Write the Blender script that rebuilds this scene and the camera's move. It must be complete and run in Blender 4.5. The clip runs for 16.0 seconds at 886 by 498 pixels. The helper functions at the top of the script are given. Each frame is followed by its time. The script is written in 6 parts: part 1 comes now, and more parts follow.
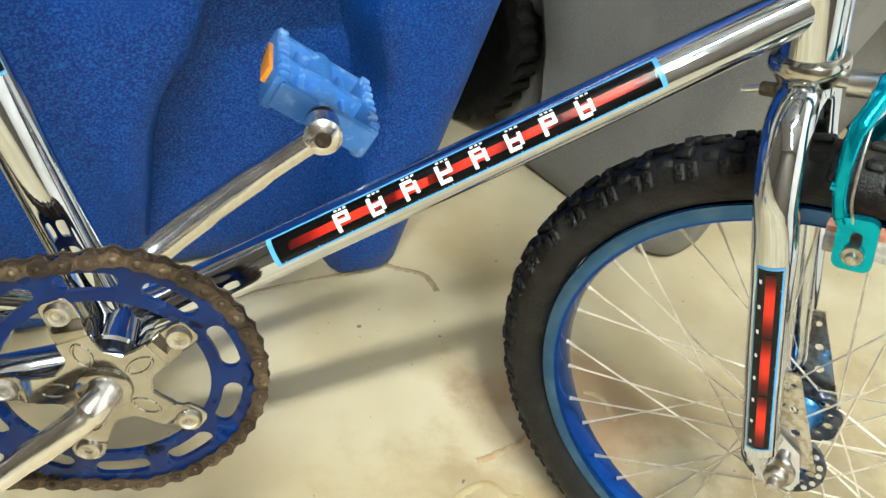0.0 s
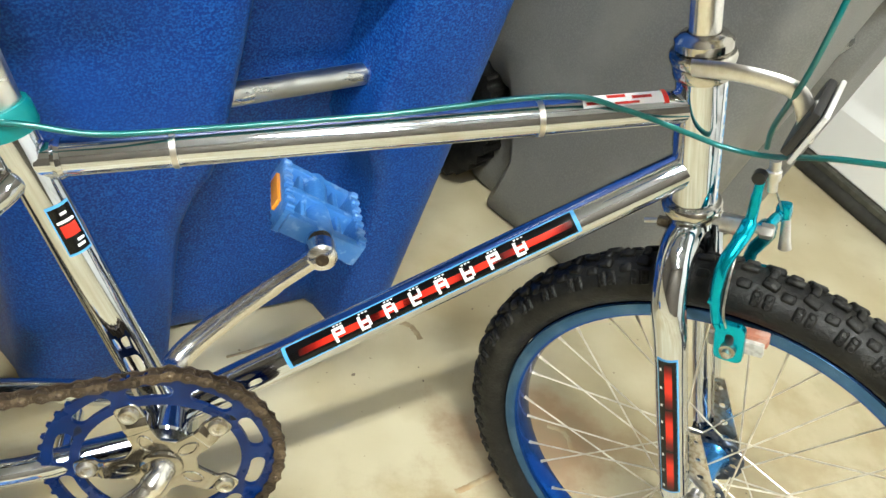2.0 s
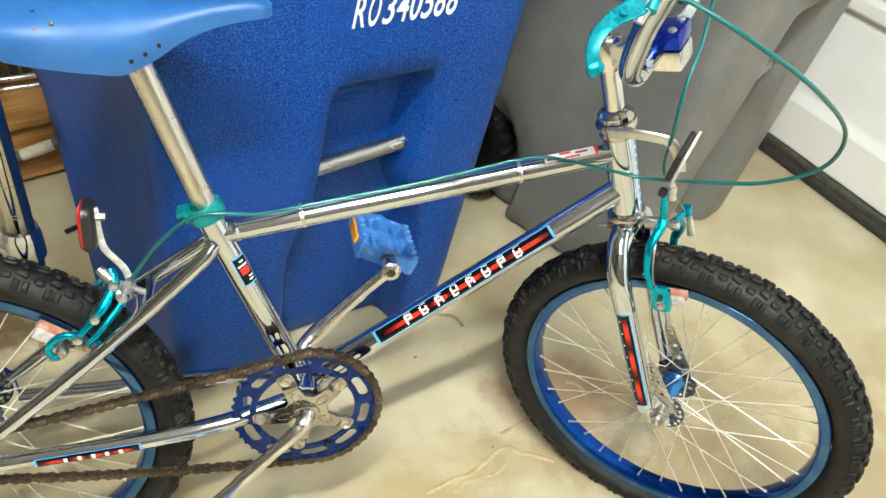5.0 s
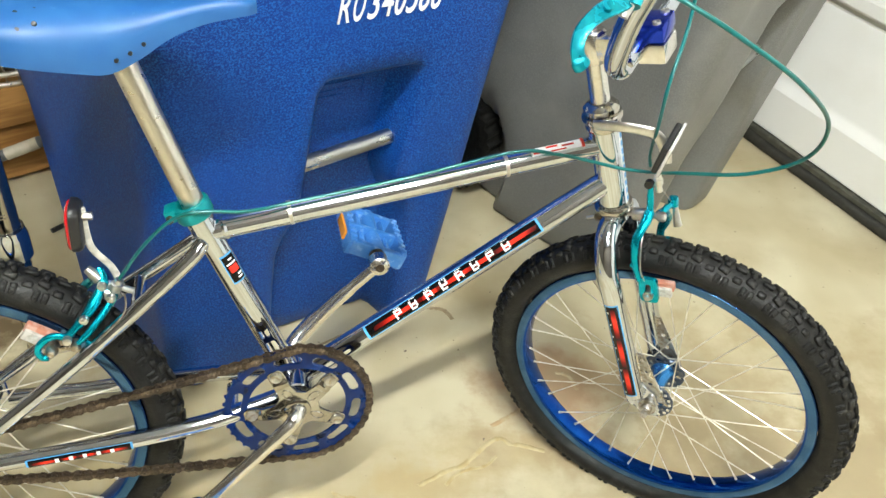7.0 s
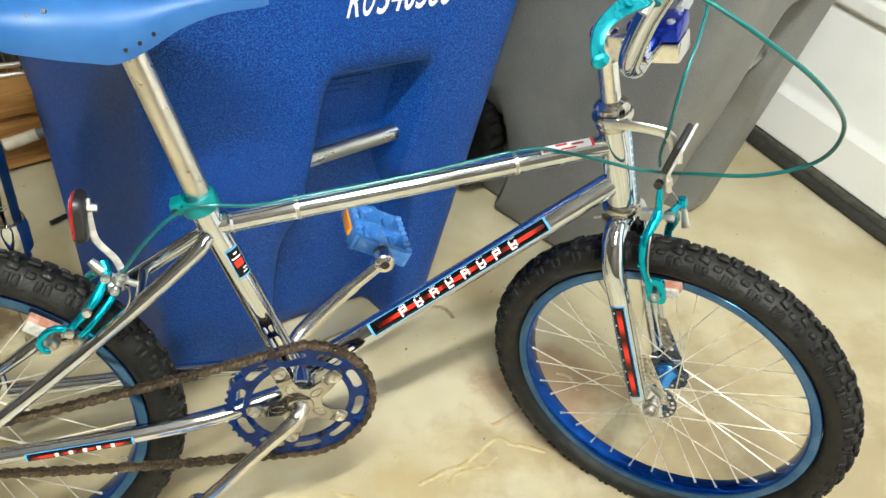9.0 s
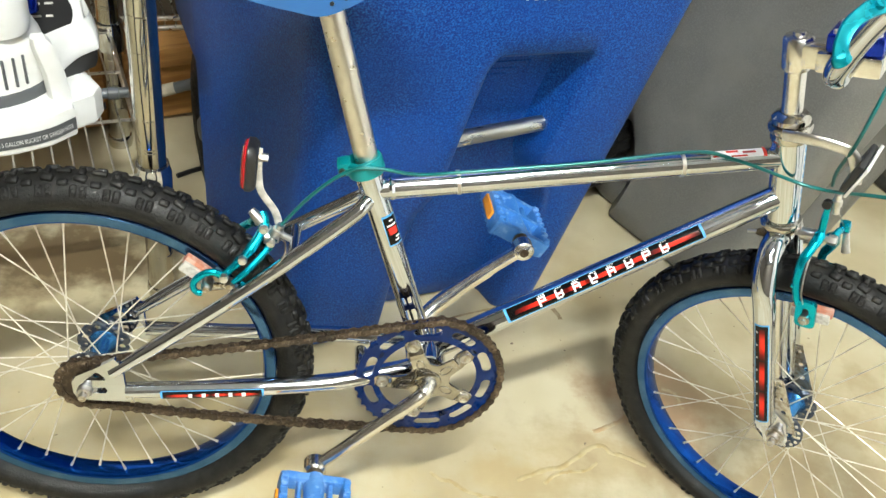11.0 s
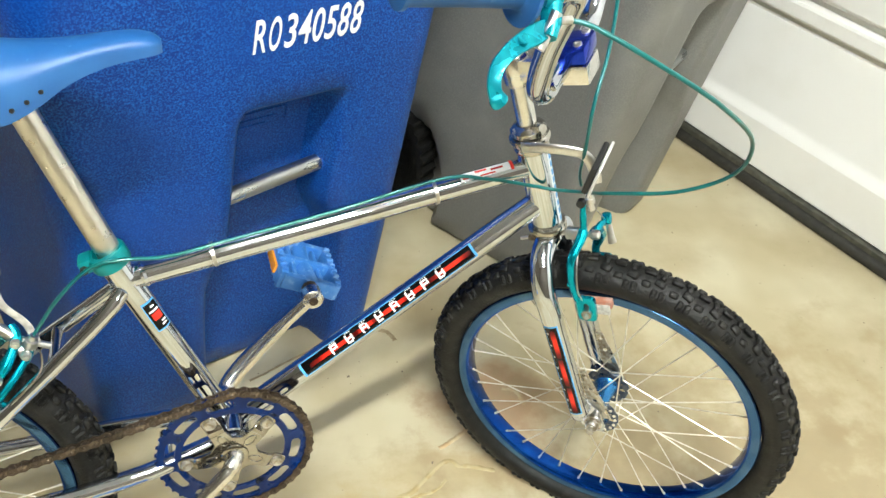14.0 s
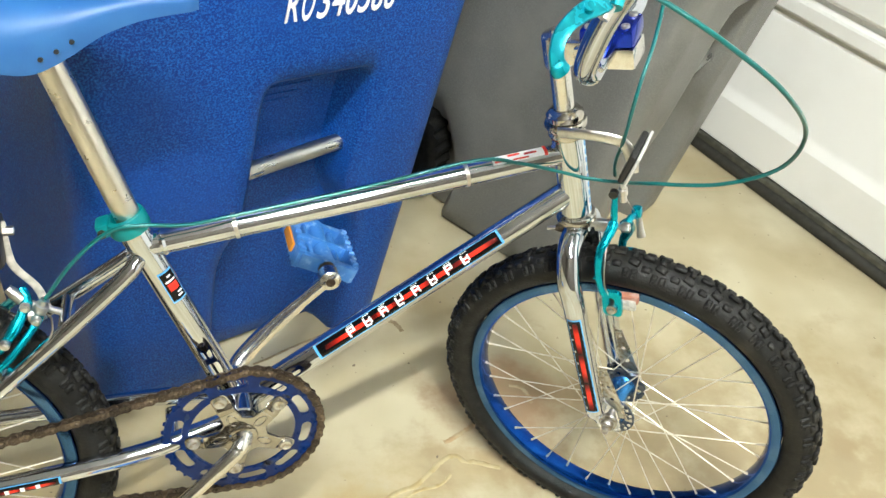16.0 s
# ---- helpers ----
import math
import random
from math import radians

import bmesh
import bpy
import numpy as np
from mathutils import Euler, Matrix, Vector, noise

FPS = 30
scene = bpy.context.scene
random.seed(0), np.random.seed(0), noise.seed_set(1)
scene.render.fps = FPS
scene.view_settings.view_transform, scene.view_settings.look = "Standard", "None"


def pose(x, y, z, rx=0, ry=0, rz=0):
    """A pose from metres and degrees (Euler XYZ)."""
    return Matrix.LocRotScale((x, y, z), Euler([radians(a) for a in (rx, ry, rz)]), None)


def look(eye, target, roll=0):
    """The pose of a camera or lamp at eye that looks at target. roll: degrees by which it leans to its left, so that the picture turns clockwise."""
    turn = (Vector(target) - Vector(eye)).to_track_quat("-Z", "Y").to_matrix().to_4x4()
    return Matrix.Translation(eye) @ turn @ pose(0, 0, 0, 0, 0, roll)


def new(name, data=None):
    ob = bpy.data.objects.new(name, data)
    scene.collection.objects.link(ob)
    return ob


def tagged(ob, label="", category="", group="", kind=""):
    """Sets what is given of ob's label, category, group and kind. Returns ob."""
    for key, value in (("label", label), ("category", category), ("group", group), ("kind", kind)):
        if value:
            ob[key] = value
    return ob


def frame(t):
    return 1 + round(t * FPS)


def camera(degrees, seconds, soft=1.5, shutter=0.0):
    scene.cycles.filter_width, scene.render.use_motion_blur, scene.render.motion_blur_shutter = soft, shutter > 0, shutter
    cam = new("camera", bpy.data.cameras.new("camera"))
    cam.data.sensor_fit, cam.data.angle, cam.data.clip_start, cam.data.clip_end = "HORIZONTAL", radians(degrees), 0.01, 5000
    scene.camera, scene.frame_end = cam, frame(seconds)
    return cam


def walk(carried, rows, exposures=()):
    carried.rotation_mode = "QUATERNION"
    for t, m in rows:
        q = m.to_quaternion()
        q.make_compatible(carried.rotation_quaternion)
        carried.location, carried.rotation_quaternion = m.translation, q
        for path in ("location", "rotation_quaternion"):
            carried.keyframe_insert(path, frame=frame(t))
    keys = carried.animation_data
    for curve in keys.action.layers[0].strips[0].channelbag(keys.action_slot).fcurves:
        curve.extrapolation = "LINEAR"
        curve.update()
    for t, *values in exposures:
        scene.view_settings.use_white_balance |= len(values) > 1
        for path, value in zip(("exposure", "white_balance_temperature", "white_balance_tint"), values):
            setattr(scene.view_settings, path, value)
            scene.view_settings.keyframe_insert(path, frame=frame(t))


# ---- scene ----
cam = camera(56.5, 16.0, soft=1.5, shutter=0.0)
PATH = [
    (0, (0.474, -0.345, 0.703), (0.915, 1.185, -0.622), 16.9),
    (0.5, (0.481, -0.345, 0.711), (0.933, 1.180, -0.623), 17.1),
    (1, (0.482, -0.340, 0.721), (0.937, 1.182, -0.606), 17.4),
    (1.5, (0.477, -0.349, 0.744), (0.929, 1.163, -0.564), 16.9),
    (2, (0.448, -0.403, 0.869), (0.911, 1.122, -0.470), 16.3),
    (2.5, (0.429, -0.490, 0.998), (0.873, 1.031, -0.379), 15.1),
    (3, (0.395, -0.551, 1.063), (0.813, 0.872, -0.281), 12.1),
    (3.5, (0.399, -0.59, 1.084), (0.864, 0.813, -0.263), 12.3),
    (4, (0.448, -0.612, 1.095), (0.842, 0.858, -0.202), 14.6),
    (4.5, (0.413, -0.635, 1.114), (0.772, 0.845, -0.182), 12.1),
    (5, (0.382, -0.664, 1.109), (0.737, 0.819, -0.184), 8.1),
    (7.5, (0.38, -0.664, 1.114), (0.765, 0.8, -0.193), 8.1),
    (8, (0.377, -0.663, 1.114), (0.756, 0.804, -0.191), 8.0),
    (10.5, (0.299, -0.651, 1.074), (0.673, 0.818, -0.23), 13.9),
    (11, (0.268, -0.657, 1.067), (0.523, 0.826, -0.251), 12.9),
    (11.5, (0.292, -0.656, 1.08), (0.543, 0.826, -0.239), 11.5),
    (12, (0.323, -0.648, 1.09), (0.575, 0.835, -0.228), 8.2),
    (12.5, (0.347, -0.645, 1.101), (0.653, 0.834, -0.209), 7.3),
    (13, (0.373, -0.641, 1.115), (0.791, 0.819, -0.187), 7.8),
    (13.5, (0.392, -0.639, 1.119), (0.835, 0.817, -0.178), 7.2),
    (14, (0.404, -0.628, 1.125), (0.912, 0.812, -0.166), 7.9),
    (14.5, (0.414, -0.621, 1.123), (0.97, 0.808, -0.161), 8.5),
    (15, (0.407, -0.627, 1.117), (0.963, 0.803, -0.166), 8.7),
    (15.5, (0.393, -0.631, 1.11), (0.943, 0.799, -0.176), 9.9),
    (16, (0.371, -0.613, 1.086), (0.902, 0.827, -0.196), 11.3),
]

EXPOSURE = 0.0
walk(cam, [(t, look(eye, target, roll)) for t, eye, target, roll in PATH], [(0.0, EXPOSURE), (16.0, EXPOSURE)])

# ---- light ----
world = bpy.data.worlds.new("garage_air")
scene.world = world
world.use_nodes = True
world.node_tree.nodes["Background"].inputs[0].default_value = (0.9, 0.88, 0.82, 1)
world.node_tree.nodes["Background"].inputs[1].default_value = 0.02


LAMPS = [((0.4, -1.16, 2.86), 25.65, 0.5, 705.0), ((0.4, -2.45, 2.86), 115.0, 0.75, 280.0)]  # middles of the two-tube ceiling lamps, their turn, half length and glow; the second is added fill


# ---- materials ----
def material(name, colour, rough=0.5, metal=0.0, spots=None, spot_scale=40.0, spot_range=(0.45, 0.6), stain=None, stain_scale=3.0,
             stain_range=(0.5, 0.7), bump=0.0, bump_scale=200.0, rough_var=0.0, coat=0.0, random_tint=0.0, transmission=0.0, stretch=(1, 1, 1), patches=(), specks=None, gloss=0.5):
    m = bpy.data.materials.new(name)
    m.use_nodes = True
    nt = m.node_tree
    N, K = nt.nodes, nt.links
    b = N["Principled BSDF"]
    b.inputs["Roughness"].default_value, b.inputs["Metallic"].default_value = rough, metal
    b.inputs["Base Color"].default_value = (*colour, 1)
    b.inputs["Specular IOR Level"].default_value = gloss
    if coat:
        b.inputs["Coat Weight"].default_value, b.inputs["Coat Roughness"].default_value = coat, 0.08
    if transmission:
        b.inputs["Transmission Weight"].default_value = transmission
    co = N.new("ShaderNodeTexCoord")
    mp = N.new("ShaderNodeMapping")
    mp.inputs["Scale"].default_value = stretch
    K.new(co.outputs["Object"], mp.inputs["Vector"])

    def noise_tex(scale, detail=4.0, rough_=0.55):
        n = N.new("ShaderNodeTexNoise")
        n.inputs["Scale"].default_value, n.inputs["Detail"].default_value, n.inputs["Roughness"].default_value = scale, detail, rough_
        K.new(mp.outputs["Vector"], n.inputs["Vector"])
        return n.outputs["Fac"]

    def ranged(sock, lo, hi, a=0.0, z=1.0):
        r = N.new("ShaderNodeMapRange")
        r.inputs["From Min"].default_value, r.inputs["From Max"].default_value = lo, hi
        r.inputs["To Min"].default_value, r.inputs["To Max"].default_value = a, z
        K.new(sock, r.inputs["Value"])
        return r.outputs["Result"]

    base = None

    def mix(fac, other):
        nonlocal base
        x = N.new("ShaderNodeMix")
        x.data_type = "RGBA"
        if base is None:
            x.inputs["A"].default_value = (*colour, 1)
        else:
            K.new(base, x.inputs["A"])
        x.inputs["B"].default_value = (*other, 1)
        K.new(fac, x.inputs["Factor"])
        base = x.outputs["Result"]

    if spots:
        mix(ranged(noise_tex(spot_scale, 2.0), *spot_range), spots)
    if stain:
        mix(ranged(noise_tex(stain_scale, 6.0), *stain_range), stain)
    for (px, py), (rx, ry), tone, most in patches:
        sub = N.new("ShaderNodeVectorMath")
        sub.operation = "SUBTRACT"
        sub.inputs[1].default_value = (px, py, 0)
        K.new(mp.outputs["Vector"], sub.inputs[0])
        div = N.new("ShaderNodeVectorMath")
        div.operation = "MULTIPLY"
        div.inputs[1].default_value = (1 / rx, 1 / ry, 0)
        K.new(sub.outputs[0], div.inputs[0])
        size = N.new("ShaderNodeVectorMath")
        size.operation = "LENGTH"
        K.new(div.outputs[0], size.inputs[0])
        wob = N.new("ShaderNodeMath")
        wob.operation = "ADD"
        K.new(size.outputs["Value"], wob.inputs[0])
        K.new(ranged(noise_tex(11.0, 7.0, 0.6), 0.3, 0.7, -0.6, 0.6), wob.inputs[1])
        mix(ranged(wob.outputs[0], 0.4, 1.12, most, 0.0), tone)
    if specks:
        mix(ranged(noise_tex(85.0, 1.0), 0.765, 0.8), specks)
    if random_tint:
        info = N.new("ShaderNodeObjectInfo")
        h = N.new("ShaderNodeHueSaturation")
        K.new(ranged(info.outputs["Random"], 0, 1, 1 - random_tint, 1 + random_tint), h.inputs["Value"])
        if base is None:
            h.inputs["Color"].default_value = (*colour, 1)
        else:
            K.new(base, h.inputs["Color"])
        base = h.outputs["Color"]
    if base is not None:
        K.new(base, b.inputs["Base Color"])
    if rough_var:
        K.new(ranged(noise_tex(bump_scale * 0.15, 5.0), 0.3, 0.7, max(0.02, rough - rough_var), rough + rough_var), b.inputs["Roughness"])
    if bump:
        bp = N.new("ShaderNodeBump")
        bp.inputs["Strength"].default_value, bp.inputs["Distance"].default_value = bump, 0.002
        K.new(noise_tex(bump_scale, 4.0), bp.inputs["Height"])
        K.new(bp.outputs["Normal"], b.inputs["Normal"])
    return m


CHROME = material("chrome_plate", (0.645, 0.685, 0.755), 0.05, 1.0, stain=(0.53, 0.525, 0.515), stain_scale=26, stain_range=(0.62, 0.82), rough_var=0.035, bump_scale=120)
CHROME_SPIDER = material("hazy_chrome", (0.4, 0.375, 0.33), 0.1, 1.0, spots=(0.47, 0.45, 0.41), spot_scale=60, rough_var=0.05, bump=0.03, bump_scale=90)
HEADSET = material("worn_headset_chrome", (0.56, 0.54, 0.5), 0.16, 1.0, spots=(0.42, 0.38, 0.31), spot_scale=70, spot_range=(0.5, 0.75), rough_var=0.06, bump=0.03, bump_scale=200)
POST_CHROME = material("brushed_post_chrome", (0.52, 0.51, 0.47), 0.1, 1.0, spots=(0.6, 0.57, 0.5), spot_scale=14, spot_range=(0.4, 0.7), rough_var=0.05, stretch=(1, 1, 0.1))
CHROME_DULL = material("aged_chrome", (0.72, 0.69, 0.64), 0.3, 1.0, spots=(0.66, 0.62, 0.56), spot_scale=60, spot_range=(0.5, 0.75), bump=0.02, bump_scale=500, rough_var=0.04)
ALLOY = material("satin_alloy", (0.72, 0.71, 0.69), 0.34, 1.0, spots=(0.65, 0.63, 0.6), spot_scale=120, bump=0.02, bump_scale=600, rough_var=0.05)
GALVANISED = material("galvanised_steel", (0.5, 0.515, 0.5), 0.32, 1.0, spots=(0.38, 0.4, 0.4), spot_scale=30, spot_range=(0.4, 0.68), bump=0.03, bump_scale=300, rough_var=0.1, stretch=(0.35, 1, 1))
NUT_BROWN = material("tarnished_nut", (0.2, 0.165, 0.115), 0.4, 0.9, spots=(0.3, 0.26, 0.2), spot_scale=150, rough_var=0.1)
STEEL_NUT = material("dull_nickel_steel", (0.6, 0.58, 0.53), 0.3, 1.0, spots=(0.42, 0.37, 0.29), spot_scale=160, rough_var=0.1)
STEEL = material("zinc_steel", (0.55, 0.53, 0.5), 0.35, 1.0, spots=(0.35, 0.3, 0.24), spot_scale=140, rough_var=0.1)
CHAIN = material("rusty_chain_steel", (0.075, 0.054, 0.037), 0.46, 0.7, spots=(0.17, 0.13, 0.09), spot_scale=160, spot_range=(0.5, 0.72), bump=0.2, bump_scale=500, random_tint=0.4)
RUBBER = material("black_tyre_rubber", (0.0045, 0.0044, 0.004), 0.55, 0.0, spots=(0.009, 0.0088, 0.008), spot_scale=70, spot_range=(0.45, 0.7), stain=(0.045, 0.041, 0.033), stain_scale=34, stain_range=(0.58, 0.85), bump=0.5, bump_scale=380, gloss=0.34, rough_var=0.1)
BLACK = material("black_plastic", (0.012, 0.012, 0.013), 0.4, 0.0, bump=0.1, bump_scale=300)
TRACK_BLUE = material("worn_blue_brake_track", (0.045, 0.125, 0.27), 0.2, 0.9, spots=(0.075, 0.165, 0.31), spot_scale=24, rough_var=0.06)
CRANK = material("forged_crank_steel", (0.8, 0.79, 0.77), 0.22, 1.0, spots=(0.75, 0.735, 0.71), spot_scale=200, bump=0.02, bump_scale=900, rough_var=0.04)
RIM_BLUE = material("blue_anodised_rim", (0.002, 0.045, 0.27), 0.15, 0.9, spots=(0.003, 0.06, 0.32), spot_scale=50, rough_var=0.05)
HUB_BLUE = material("blue_anodised_hub", (0.045, 0.22, 0.52), 0.22, 0.85, rough_var=0.05)
RING_BLUE = material("blue_painted_steel", (0.0, 0.011, 0.07), 0.3, 0.05, spots=(0.0005, 0.016, 0.09), spot_scale=45, rough_var=0.08, gloss=0.28)
LEVER_TEAL = material("teal_painted_lever", (0.0, 0.25, 0.32), 0.28, 0.55, spots=(0.004, 0.33, 0.4), spot_scale=90, rough_var=0.08)
TEAL = material("teal_anodised_alloy", (0.0, 0.36, 0.5), 0.2, 0.85, spots=(0.0, 0.43, 0.57), spot_scale=80, rough_var=0.08)
TEAL_CABLE = material("teal_cable_housing", (0.0, 0.12, 0.117), 0.28, 0.2, coat=0.4)
CLAMP_TEAL = material("teal_clamp_paint", (0.0, 0.23, 0.24), 0.38, 0.3, rough_var=0.1)
SEAT_BLUE = material("light_blue_saddle_plastic", (0.012, 0.095, 0.29), 0.5, 0.0, spots=(0.022, 0.125, 0.34), spot_scale=18, spot_range=(0.4, 0.7), stain=(0.06, 0.17, 0.38), stain_scale=60, stain_range=(0.66, 0.74), rough_var=0.07, bump=0.05, bump_scale=500, gloss=0.6)
PEDAL_BLUE = material("scuffed_blue_pedal_plastic", (0.035, 0.17, 0.48), 0.45, 0.0, spots=(0.2, 0.36, 0.62), spot_scale=90, spot_range=(0.58, 0.72), stain=(0.12, 0.27, 0.55), stain_scale=30, stain_range=(0.5, 0.75), bump=0.3, bump_scale=300)
BIN_BLUE = material("flecked_blue_polythene", (0.0004, 0.024, 0.195), 0.46, 0.0, spots=(0.01, 0.14, 0.49), spot_scale=430, spot_range=(0.42, 0.75), stain=(0.002, 0.055, 0.3), stain_scale=7, stain_range=(0.5, 0.85), bump=0.2, bump_scale=420, gloss=0.28)
BIN_GREY = material("flecked_grey_polythene", (0.15, 0.15, 0.143), 0.45, 0.0, spots=(0.2, 0.198, 0.188), spot_scale=420, spot_range=(0.42, 0.74), stain=(0.21, 0.207, 0.194), stain_scale=9, stain_range=(0.5, 0.78), bump=0.2, bump_scale=420)
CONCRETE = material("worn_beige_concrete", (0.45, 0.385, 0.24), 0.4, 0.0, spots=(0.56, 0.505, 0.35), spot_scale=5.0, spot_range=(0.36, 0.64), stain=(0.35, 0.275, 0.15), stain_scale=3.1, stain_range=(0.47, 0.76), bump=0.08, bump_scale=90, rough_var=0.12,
                    # the patch at (-0.21, 0.41) is the darkest, dark brown below the wire shelving
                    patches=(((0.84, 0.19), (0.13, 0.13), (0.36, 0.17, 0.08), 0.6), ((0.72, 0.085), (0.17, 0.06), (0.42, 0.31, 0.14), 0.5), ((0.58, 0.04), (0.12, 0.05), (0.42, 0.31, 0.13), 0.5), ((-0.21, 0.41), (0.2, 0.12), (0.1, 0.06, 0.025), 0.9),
                             # patches at (1.35, -0.15) and (1.0, -0.1): brown dirt plus shade painted in
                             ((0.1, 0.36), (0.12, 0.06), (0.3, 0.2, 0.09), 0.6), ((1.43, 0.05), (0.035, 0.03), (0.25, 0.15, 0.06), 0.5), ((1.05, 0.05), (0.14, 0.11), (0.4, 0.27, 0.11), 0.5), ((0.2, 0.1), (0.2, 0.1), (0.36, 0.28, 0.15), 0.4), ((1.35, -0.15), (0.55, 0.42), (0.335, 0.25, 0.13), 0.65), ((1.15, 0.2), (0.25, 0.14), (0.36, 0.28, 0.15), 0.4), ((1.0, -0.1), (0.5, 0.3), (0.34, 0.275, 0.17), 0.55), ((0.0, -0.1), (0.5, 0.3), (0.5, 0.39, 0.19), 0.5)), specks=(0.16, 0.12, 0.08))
DOOR_WHITE = material("white_painted_steel_door", (0.88, 0.875, 0.85), 0.35, 0.0, stain=(0.8, 0.785, 0.74), stain_scale=2.5, stain_range=(0.5, 0.75), bump=0.05, bump_scale=160)
WALL_PAINT = material("brown_wall_board", (0.085, 0.064, 0.042), 0.8, 0.0, stain=(0.12, 0.094, 0.062), stain_scale=2, bump=0.1, bump_scale=120)
PALE_WALL = material("brown_wall_paint", (0.11, 0.092, 0.07), 0.75, 0.0, stain=(0.075, 0.062, 0.048), stain_scale=2, bump=0.1, bump_scale=120)
CEIL_PAINT = material("white_ceiling_paint", (0.42, 0.41, 0.39), 0.85, 0.0, bump=0.1, bump_scale=100)
WOOD = material("pine_board", (0.4, 0.205, 0.06), 0.5, 0.0, spots=(0.27, 0.125, 0.034), spot_scale=9, spot_range=(0.45, 0.65), bump=0.15, bump_scale=60, random_tint=0.2, stretch=(1, 9, 9))
WHITE_PLASTIC = material("white_plastic", (0.84, 0.84, 0.82), 0.35, 0.0, spots=(0.8, 0.8, 0.77), spot_scale=20)
CREAM = material("cream_painted_tube", (0.5, 0.45, 0.35), 0.5, 0.0, spots=(0.42, 0.37, 0.28), spot_scale=30)
GREY_PLASTIC = material("dark_grey_plastic", (0.09, 0.095, 0.1), 0.45, 0.0, bump=0.1)
RUBBER_SEAL = material("black_door_seal", (0.022, 0.021, 0.017), 0.6, 0.0, spots=(0.032, 0.03, 0.024), spot_scale=60, bump=0.1)
SEAL_GREY = material("dark_grey_seal_strip", (0.05, 0.05, 0.04), 0.5, 0.0, spots=(0.08, 0.078, 0.062), spot_scale=40, bump=0.1)
DECAL_CYAN = material("cyan_decal_vinyl", (0.08, 0.36, 0.72), 0.3, 0.0)
DECAL_BLACK = material("black_decal_vinyl", (0.0025, 0.0025, 0.003), 0.2, 0.0, gloss=0.3)
DECAL_RED = material("red_decal_vinyl", (0.66, 0.025, 0.012), 0.3, 0.0, spots=(0.3, 0.008, 0.006), spot_scale=26, spot_range=(0.5, 0.7))


def fading(name, axis):
    """Red print that fades to black at both ends of its piece along one axis."""
    m = bpy.data.materials.new(name)
    m.use_nodes = True
    N, K = m.node_tree.nodes, m.node_tree.links
    b = N["Principled BSDF"]
    b.inputs["Roughness"].default_value, b.inputs["Specular IOR Level"].default_value = 0.24, 0.3
    co, sp, ramp = N.new("ShaderNodeTexCoord"), N.new("ShaderNodeSeparateXYZ"), N.new("ShaderNodeValToRGB")
    K.new(co.outputs["Generated"], sp.inputs[0])
    K.new(sp.outputs[axis], ramp.inputs["Fac"])
    e = ramp.color_ramp.elements
    e[0].position, e[0].color = 0.0, (0.003, 0.002, 0.002, 1)
    e[1].position, e[1].color = 1.0, (0.003, 0.002, 0.002, 1)
    for at, tone in ((0.2, (0.16, 0.006, 0.004, 1)), (0.42, (0.7, 0.03, 0.014, 1)), (0.66, (0.7, 0.03, 0.014, 1)), (0.85, (0.16, 0.006, 0.004, 1))):
        e.new(at).color = tone
    K.new(ramp.outputs["Color"], b.inputs["Base Color"])
    return m


FADE_ALONG, FADE_DOWN = fading("fading_red_print", "X"), fading("fading_red_fork_print", "Z")
DECAL_WHITE = material("white_decal_vinyl", (0.85, 0.85, 0.85), 0.35, 0.0)
RED_LENS = material("red_reflector_lens", (0.36, 0.006, 0.01), 0.15, 0.0, coat=0.5)
AMBER_LENS = material("amber_reflector_lens", (0.75, 0.28, 0.02), 0.25, 0.0, coat=0.4)
PAD_RUBBER = material("salmon_brake_pad", (0.42, 0.16, 0.1), 0.6, 0.0, spots=(0.5, 0.3, 0.24), spot_scale=90, bump=0.1)
PAD_GREY = material("grey_brake_pad", (0.5, 0.48, 0.44), 0.5, 0.0, spots=(0.36, 0.34, 0.3), spot_scale=120)
CLEAR_LENS = material("clear_reflector_lens", (0.5, 0.5, 0.48), 0.25, 0.0, coat=0.4)
STEM_BLUE = material("blue_anodised_clamp", (0.012, 0.04, 0.42), 0.18, 0.85)


